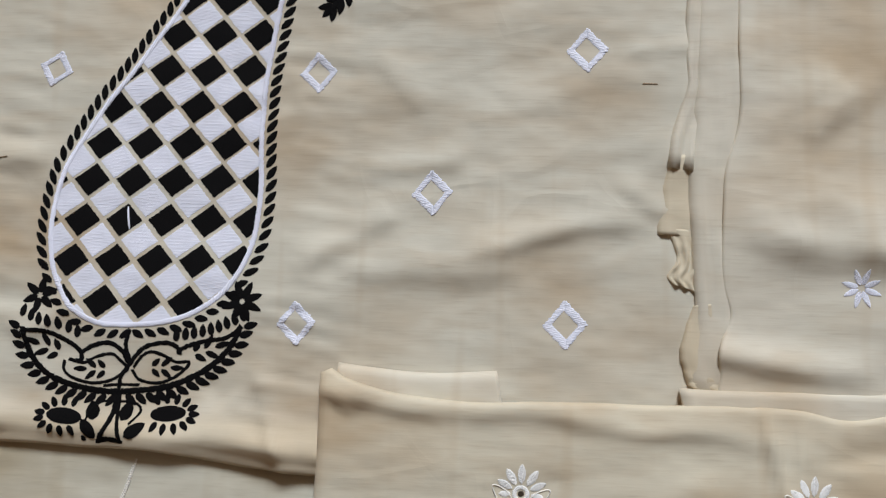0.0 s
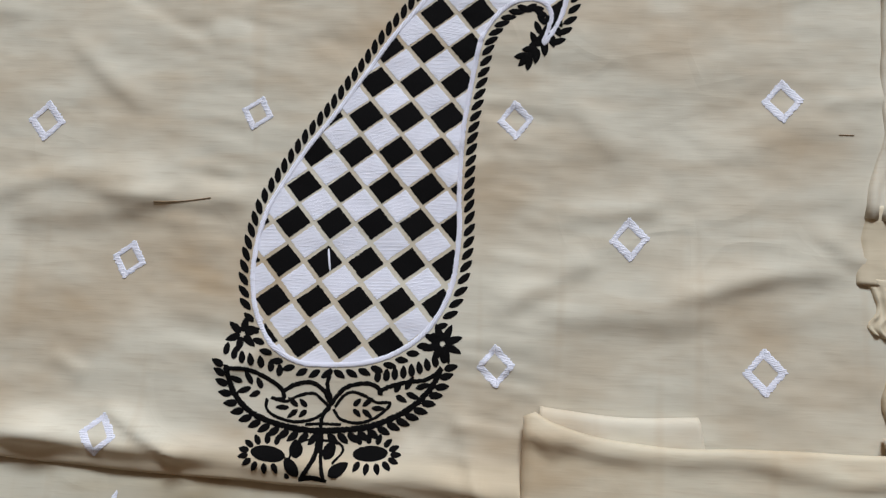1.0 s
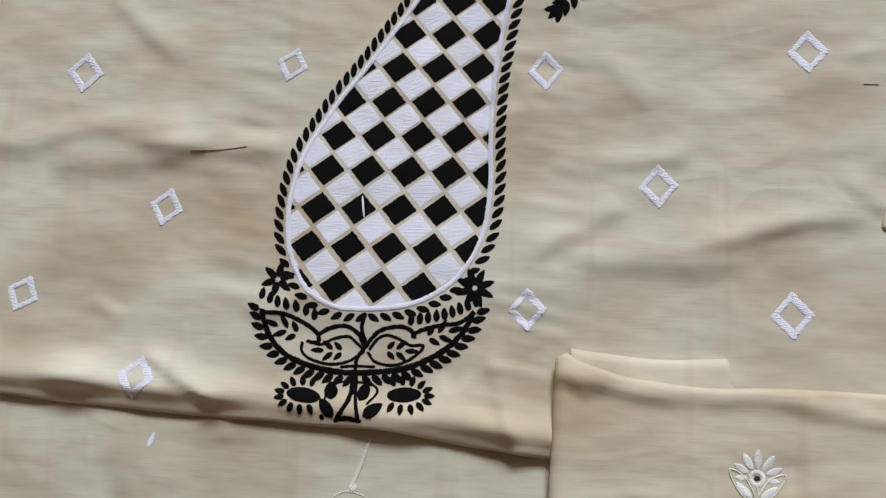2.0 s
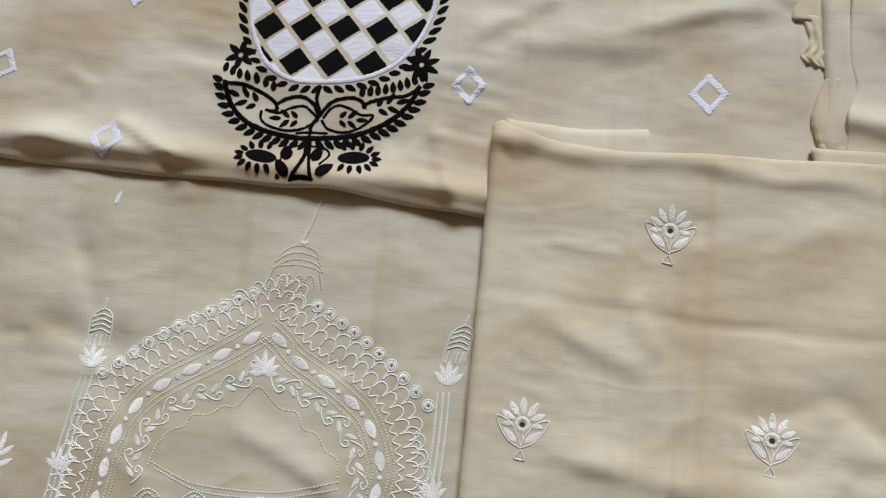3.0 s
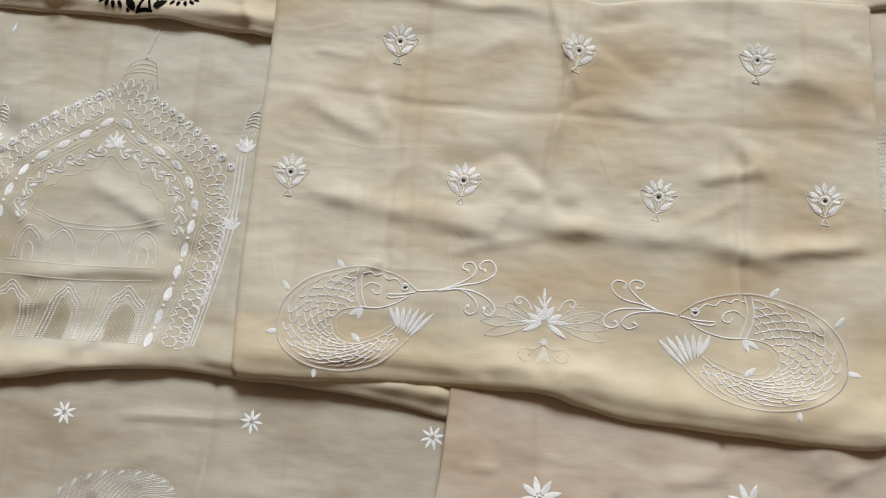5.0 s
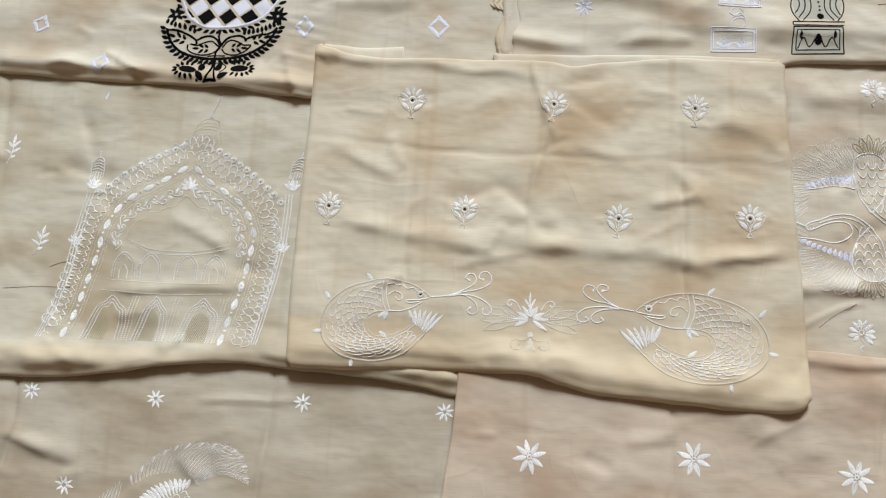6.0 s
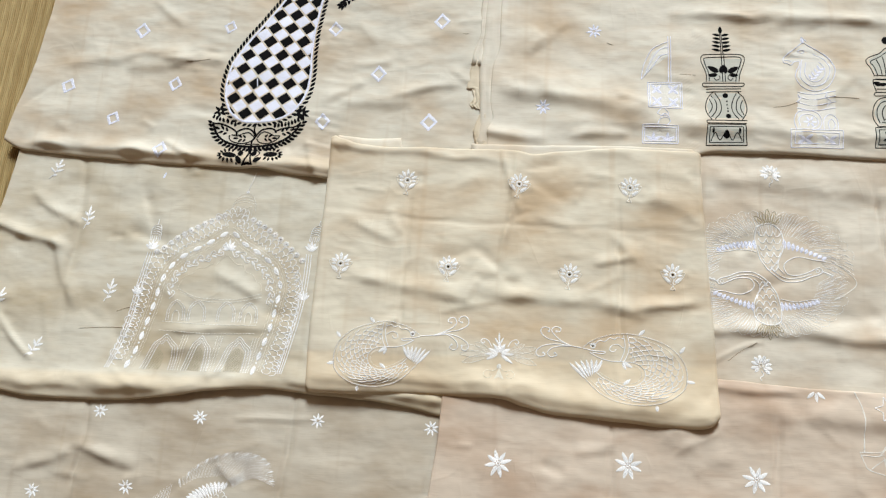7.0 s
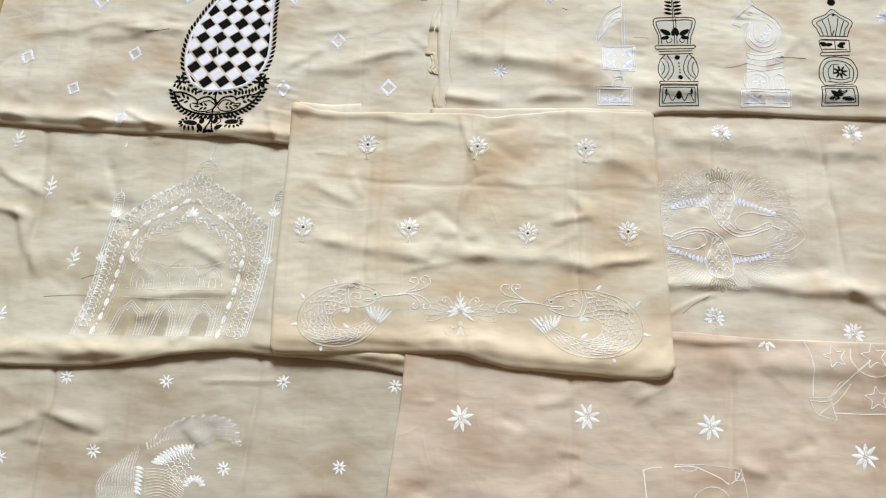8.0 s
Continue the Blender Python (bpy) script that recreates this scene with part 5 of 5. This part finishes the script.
def peacock(s, flip, whole):
    def f(x, y):
        return (x, 0.985 * y - 1.3) if not flip else (-0.96 * x - 2, 5.7 - 0.88 * y)

    def C(line):
        return curve([f(*p) for p in line], 6)

    for line, w in (([(-16, 81), (-6, 87), (8, 87), (20, 78), (24, 62), (21, 44), (10, 24), (0, 12)], 1.2), ([(-16, 81), (-18, 62), (-13, 36), (-4, 18), (8, 6), (24, -3), (44, -2), (60, 5), (72, 9), (78, 14), (74, 20), (66, 17), (52, 10), (38, 7), (26, 10), (22, 22), (32, 32), (46, 36), (66, 32), (84, 30)], 1.2),
                    ([(0, 20), (12, 8), (28, 2), (46, 4), (62, 10)], 1.0), ([(14, 30), (14, 18), (22, 9)], 1.0), ([(76, 15), (93, 8)], 1.5), ([(-17, 42), (-40, 46), (-60, 42), (-76, 40)], 0.9)):
        s.fresh().run(C(line), 1.8, 0.05, w, 0.65).put("body_line", ivory_yarn, whole)
    s.fresh().satin(circle(f(71, 15), 2.4, 12), 1.2, 0.7, 0, True, 0.6).put("bird_eye", ivory_yarn, whole)
    for i in range(6):
        y = 76 - 11 * i
        n = 3 if i < 4 else 2
        half = 17 - 1.6 * max(0, i - 2) * 1.6
        for k in range(n):
            x0, x1 = -half + 2 * half * k / n + 4, -half + 2 * half * (k + 1) / n + 4
            s.fresh().run(C([(x0, y), (x0 * 0.7 + x1 * 0.3, y - 7), (x0 * 0.3 + x1 * 0.7, y - 7), (x1, y)]), 1.8, 0, 1.0, 0.6).put("scale", ivory_yarn, whole)
    for k in range(10):
        u = k / 9
        for base, tip in (((-19 - 50 * u, 46 + 4 * math.sin(3 * u) - 6 * u), (-20 - 56 * u, 62 + 3 * math.sin(3 * u) - 15 * u)), ((25 + 52 * u, 48 + 2 * math.sin(3 * u) - 16 * u), (25 + 60 * u, 64 - 27 * u))):
            a, b = D(f(*base)), D(f(*tip))
            d = b - a
            g = math.degrees(math.atan2(d.y, d.x))
            s.fresh().fill(leaf(a, g, d.length, 5.4, 1.3), g + 60, 0.55, lift=1.1).put("feather", white_yarn, whole)
    # train: rows of fine swept stitches, with a scalloped rim
    train = s.fresh()
    for row in range(3):
        for k in range(74):
            q = 4 + 172 * (k + 0.33 * row + train.r.uniform(-0.3, 0.3)) / 74
            ca, sa = math.cos(radians(q)), math.sin(radians(q))
            far = 104 + 23 * abs(ca) ** 1.3
            r0 = 66 + (far - 66) * (row / 3 + train.r.uniform(0, 0.08)) + 10 * abs(ca) * (row == 0)
            long, way = (far - r0) * train.r.uniform(0.42, 0.62) + 5, radians(q - 38 * ca)
            x, y = 3 + r0 * ca, 6 + r0 * sa * 0.95
            bend = train.r.uniform(0.6, 1.6)
            train.run(curve([f(x, y), f(x + 0.5 * long * math.cos(way) - bend * math.sin(way), y + 0.5 * long * math.sin(way) + bend * math.cos(way)), f(x + long * math.cos(way), y + long * math.sin(way))], 3), 2.6, 0.1, 0.42, 0.26)
    train.put("train_stitches", ivory_yarn, whole)
    rim = s.fresh()
    for k in range(18):
        q0, q1 = 14 + 152 * k / 18, 14 + 152 * (k + 1) / 18
        arc = []
        for m in range(5):
            q = q0 + (q1 - q0) * m / 4
            r = 101 + 23 * abs(math.cos(radians(q))) ** 1.3 + 5.5 * math.sin(math.pi * m / 4)
            arc.append(f(3 + r * math.cos(radians(q)), 6 + 0.95 * r * math.sin(radians(q))))
        rim.run(curve(arc, 3), 1.6, 0.5, 0.7, 0.45)
    rim.put("train_rim", ivory_yarn, whole)
    for a, n in ((55, 20), (75, 22), (95, 24), (115, 22), (135, 20)):
        p, q = D(f(4 + 12 * math.cos(radians(a)), 80 + 8 * math.sin(radians(a)))), D(f(4 + (12 + n) * math.cos(radians(a)), 80 + (8 + n) * math.sin(radians(a))))
        d = q - p
        g = math.degrees(math.atan2(d.y, d.x))
        s.fresh().run(leaf(p, g, d.length, 7, 0.9), 1.6, 0.3, 0.8, 0.5, True).put("crest_leaf", gold_yarn, whole)
        s.fresh().fill(leaf(p, g, d.length * 0.8, 2.4, 0.9), g, 1.2).put("crest_leaf", gold_yarn, whole)


gold_yarn = yarn("old_gold_thread", (0.40, 0.33, 0.20), 0.15)


def peacocks():
    s = Sewn(bird_cloth, (0.551, -0.135), 0, 1.0, 401)
    whole = tagged(s.fresh().run(curve([(92, 30), (108, 18), (126, -3), (110, -20), (92, -30)], 6), 1.8, 0.3, 0.9).put("peacock_motif", cream_yarn), "two mirrored peacocks with fanned trains in white thread")
    peacock(s, False, whole)
    peacock(s, True, whole)


peacocks()

# ---------- the flying bird on the dull cloth ----------


def flying_bird():
    s = Sewn(star_cloth, (-0.285, -0.507), 0, 1.0, 501)
    whole = None
    bases = [p for p, d in spaced(curve([(0, 6), (18, 14), (38, 26)], 8), 3.6)]
    tips = curve([(-20, 11), (-9, 23), (6, 32), (24, 38), (44, 38)], 12)
    for k, a in enumerate(bases):
        d = tips[round((len(tips) - 1) * k / (len(bases) - 1))] - a
        g = math.degrees(math.atan2(d.y, d.x))
        p = s.fresh().fill(leaf(a, g, d.length, 4.9, 1.5), g + 60, 0.5, lift=1.1)
        if whole is None:
            whole = tagged(p.put("flying_bird_motif", ivory_yarn), "white bird with spread wings and streaming tail")
        else:
            p.put("feather", ivory_yarn, whole)
    for k in range(7):
        s.fresh().fill(leaf((-29, -1 - 6 * k), 166 - 2 * k, 13.5, 5.2, 1.5), 50, 0.5, lift=1.1).put("feather", ivory_yarn, whole)
    for k in range(9):
        a = 172 - 20 * k
        s.fresh().fill(leaf((48 + 7 * math.cos(radians(a)), -24 + 7 * math.sin(radians(a))), a, 11, 4.4, 1.4), a + 60, 0.5, lift=1.0).put("feather", ivory_yarn, whole)
    # small curled stitches of the shoulder
    for j in range(6):
        for i in range(5 - j // 2):
            x, y = 4 + 8.2 * i + 2.6 * j + 2 * (j % 2), 4 + 4.2 * i - 5.4 * j
            s.fresh().run(curve([(x - 3.5, y + 0.5), (x - 1, y + 3), (x + 2.5, y + 2.6), (x + 4.5, y - 0.6)], 4), 1.7, 0.0, 0.8, 0.6).put("shoulder_scale", ivory_yarn, whole)
    # long streaming feathers of the upper wing
    low = curve([(-26, 28), (-6, 40), (16, 44), (36, 46), (48, 38), (50, 32)], 10)
    high = curve([(-30, 37), (3, 66), (38, 79), (77, 80), (103, 68), (114, 37)], 10)
    for k in range(26):
        u = k / 25
        a, b = low[round(u * (len(low) - 1))], high[round(u * (len(high) - 1))]
        d = b - a
        side = D((-d.y, d.x)).normalized() * (0.05 + 0.15 * u) * d.length
        for o in (-1.5, 0, 1.5) if u > 0.4 else (-0.8, 0.8):
            s.fresh().run(shifted(curve([a, (a + b) / 2 + side, b], 8), o), 2.0, 0.1, 0.34, 0.3).put("wing_line", ivory_yarn if o else cream_yarn, whole)
        if k % 2 == 0:
            s.fresh().fill(leaf(b - d.normalized() * 7, math.degrees(math.atan2(d.y, d.x)) - 8, 9, 1.9, 1.2), 20, 0.7, lift=0.3).put("wing_tip", ivory_yarn, whole)
    # arched stitches of the far wing
    for k in range(12):
        u = k / 11
        a, b = D((-42 - 48 * u, 32 - 40 * u)), D((-33 - 54 * u, -62))
        s.fresh().run(curve([a, (a + b) / 2 + D((-9, 6)), b], 8), 1.9, 0.4, 0.5, 0.25).put("wing_line", ivory_yarn, whole)
        s.fresh().run(curve([a + D((2, -2)), (a + b) / 2 + D((-6, 5)), b + D((3, 0))], 8), 1.9, 0.1, 0.34, 0.15).put("wing_line", ivory_yarn, whole)
    # body
    for k in range(11):
        o = 4.0 * k
        s.fresh().run(curve([(-26, 0 - 1.2 * o), (-6, 0 - 1.05 * o), (14, -6 - o), (34, -22 - 0.8 * o)], 5), 1.8, 0.2, 0.6, 0.45).put("body_line", pearl_yarn, whole)


flying_bird()

# ---------- outline pictures on the large-star cloth ----------


def outlined(at, label, name, lines, stars, seed, mat):
    s = Sewn(star_cloth_large, at, 0, 1.0, seed)
    whole = None
    for line, w in lines:
        p = s.fresh().satin(curve(line, 6) if len(line) > 2 else pts(*line), w * 0.62, 1.5, 34, False, 0.5, 0.35)
        if whole is None:
            whole = tagged(p.put(name, mat), label)
        else:
            p.put("outline", mat, whole)
    for x, y, r, turn in stars:
        ring = []
        for k in range(11):
            q, rr = radians(90 + turn + 36 * k), r if k % 2 == 0 else r * 0.45
            ring.append(D((x + rr * math.cos(q), y + rr * math.sin(q))))
        s.fresh().run(ring, 2.0, 0.1, 0.9, 0.55).put("open_star", ivory_yarn, whole)


outlined((0.676, -0.387), "outlined cart with open stars in pale thread", "cart_motif",
         [([(-17, 87), (-9, 70), (-6, 49), (-7, 25), (-8, 4)], 2.6), ([(-14, 4), (13, 5), (22, 14), (32, 27), (40, 28)], 2.0), ([(-12, 0), (8, -1), (18, 2)], 2.0), ([(14, 2), (36, 24), (58, 44), (78, 60)], 3.4), ([(20, -6), (34, 8), (46, 24)], 2.2),
          ([(-14, 4), (-8, -12), (-2, -20), (22, -27)], 2.2), ([(-2, -20), (14, -8), (24, -2)], 2.2), ([(18, -2), (21, -17), (24, -26)], 2.2), ([(21, -17), (60, -18), (93, -17), (150, -18)], 3.4),
          ([(50, 76), (49, 60), (58, 46), (72, 38), (88, 36), (106, 44), (118, 62), (120, 76)], 3.2)],
         [(26, 64, 18, 12), (84, 66, 20, 8), (83, 5, 18, 4)], 601, cream_yarn)
outlined((0.485, -0.487), "outlined carriage in pale thread", "carriage_motif",
         [([(-66, -4), (-63, -40), (-60, -90)], 3.4), ([(-66, -4), (-54, 0), (-40, 1)], 2.0), ([(-22, 2), (4, 3), (24, -4), (42, -12), (55, -20), (66, -12), (72, 0)], 3.6), ([(-20, 5), (16, 6), (50, 3), (72, 0)], 1.6), ([(-12, 2), (-8, -3), (6, -3), (10, 2)], 1.8),
          ([(72, 0), (76, -16), (80, -40), (84, -90)], 2.0), ([(0, -60), (6, -38), (22, -26), (40, -26), (52, -36), (58, -60)], 2.6), ([(64, -4), (72, -6), (72, -14), (64, -14), (64, -4)], 2.2)], [], 602, cream_yarn)

# ---------- loose layers at the edges ----------


def strip(name, mat, parent, left, right, z, lift, label, seed, rows=40, cols=8):
    """A narrow hanging fold of cloth, bowed across, with a rolled edge."""
    V, F, a, b = [], [], [], []
    for line, out in ((curve(left, 12), a), (curve(right, 12), b)):
        total = sum((y - x).length for x, y in zip(line, line[1:]))
        out += [p for p, d in spaced(line, total / rows)]
    for j in range(rows + 1):
        v = j / rows
        p, q = a[j], b[j]
        for i in range(cols + 1):
            u = i / cols
            c = p * (1 - u) + q * u
            wav = noise.noise((c.x * 60, c.y * 40, seed)) * 0.0012 + (math.sin(u * 17 + 5 * noise.noise((v * 3, seed, 0))) * 0.0011 * min(1, v * 2) + noise.noise((c.x * 260, c.y * 120, seed)) * 0.0012 if "knot" in name else 0)
            if "pleat" in name:
                wav += noise.noise((c.x * 120, c.y * 26, seed + 8)) * 0.0022 + math.sin(u * 11 + v * 30 + 6 * noise.noise((v * 9, seed, 1))) * 0.0011 * max(0.0, v - 0.72) * 3.6 + abs(noise.noise((c.x * 90, c.y * 34, seed + 4))) * 0.0010
            edge = -0.0022 if i == 0 else 0.0
            V.append((c.x + noise.noise((c.y * 70, seed, 0)) * 0.0016 + noise.noise((c.y * 210, seed + 2, u)) * 0.0007, c.y, z + lift * math.sin(math.pi * (0.15 + 0.75 * u)) + wav + edge))
    F = [(j * (cols + 1) + i, (j + 1) * (cols + 1) + i, (j + 1) * (cols + 1) + i + 1, j * (cols + 1) + i + 1) for j in range(rows) for i in range(cols)]
    ring = [i for i in range(cols + 1)] + [j * (cols + 1) + cols for j in range(1, rows + 1)] + [rows * (cols + 1) + i for i in range(cols - 1, -1, -1)] + [j * (cols + 1) for j in range(rows - 1, 0, -1)]
    n = len(V)
    V += [(V[k][0], V[k][1], max(MAT, V[k][2] - 0.0035)) for k in ring]
    F += [(ring[k], ring[(k + 1) % len(ring)], n + (k + 1) % len(ring), n + k) for k in range(len(ring))]
    at = tuple(sum(v[i] for v in V) / len(V) for i in range(3))
    return link(name, V, F, mat, at, parent, label)


cc = chess_cloth.ob
strip("selvedge_pleat", silk_pale, cc, [(0.120, 0.60), (0.104, 0.317), (0.1045, 0.267), (0.099, 0.245), (0.0925, 0.226), (0.091, 0.207)], [(0.130, 0.60), (0.114, 0.317), (0.112, 0.264), (0.111, 0.24), (0.109, 0.22), (0.108, 0.204)], 0.0050, 0.0012, "narrow pleat of pale silk at the selvedge", 3)
strip("selvedge_pleat", silk_pale, cc, [(0.125, 0.60), (0.111, 0.317), (0.108, 0.25), (0.104, 0.208), (0.106, 0.15), (0.108, 0.111), (0.102, 0.085), (0.104, 0.062)], [(0.155, 0.60), (0.142, 0.317), (0.140, 0.25), (0.132, 0.205), (0.130, 0.15), (0.134, 0.112), (0.128, 0.09), (0.138, 0.055)], 0.0062, 0.0012, "narrow pleat of pale silk at the selvedge", 5)
strip("selvedge_tab", silk_tab, cc, [(0.091, 0.215), (0.088, 0.19), (0.085, 0.172), (0.0842, 0.163)], [(0.109, 0.215), (0.108, 0.19), (0.108, 0.17), (0.107, 0.162)], 0.0040, 0.0014, "turned tab of ochre-tinted silk", 8, 20)
strip("selvedge_knot", silk_tab, cc, [(0.091, 0.167), (0.0945, 0.156), (0.0955, 0.146), (0.092, 0.137), (0.0945, 0.131)], [(0.110, 0.166), (0.110, 0.155), (0.110, 0.142), (0.110, 0.133), (0.110, 0.126)], 0.0036, 0.0014, "crumpled twist of ochre-tinted silk", 9, 30, 12)
strip("selvedge_pleat", silk_tab, cc, [(0.107, 0.118), (0.101, 0.100), (0.0985, 0.084), (0.104, 0.066)], [(0.124, 0.120), (0.121, 0.100), (0.119, 0.084), (0.126, 0.064)], 0.0050, 0.0018, "crumpled foot of the silk pleat", 18, 40, 12)
fc = fish_cloth.ob
strip("under_fold", silk_pale, fc, [(-0.117, 0.0765), (-0.10, 0.0745), (-0.06, 0.0715), (-0.016, 0.0738)], [(-0.117, 0.05), (-0.10, 0.05), (-0.06, 0.045), (-0.012, 0.045)], 0.0085, 0.0012, "inner layer of the folded square", 12)
strip("under_fold", silk_pale, fc, [(0.098, 0.0665), (0.129, 0.0655), (0.22, 0.066), (0.33, 0.0675), (0.442, 0.065)], [(0.098, 0.046), (0.129, 0.046), (0.22, 0.046), (0.33, 0.046), (0.442, 0.046)], 0.0112, 0.0010, "inner layer of the folded square", 13)


def loose_thread(cloth, a, b, bow, label="fine stray thread on the cloth"):
    s = Sewn(cloth, a, 0, 1.0, 5)
    d = D(((b[0] - a[0]) * 1000, (b[1] - a[1]) * 1000))
    s.run(curve([(0, 0), tuple(d / 2 + D((-d.y, d.x)).normalized() * bow), tuple(d)], 8), 3.0, 0.0, 0.5, 0.4)
    s.put("stray_thread", thread_brown, None, label)


thread_brown = material("brown_thread", (0.27, 0.19, 0.11), 0.7)[0]
for cloth, a, b, bow in ((arch_cloth, (-0.500, -0.251), (-0.415, -0.247), 1.5), (arch_cloth, (-0.445, -0.222), (-0.415, -0.213), 1), (bird_cloth, (0.485, -0.262), (0.528, -0.233), 2), (chess_cloth, (0.568, 0.139), (0.605, 0.148), -2), (chess_cloth, (0.66, 0.158), (0.70, 0.157), 1),
                         (chess_cloth, (0.425, 0.194), (0.45, 0.192), 0.5), (paisley_cloth, (-0.385, 0.203), (-0.345, 0.207), -0.8), (paisley_cloth, (0.075, 0.262), (0.085, 0.262), 0), (chess_cloth, (0.31, 0.247), (0.32, 0.243), 0)):
    loose_thread(cloth, a, b, bow)
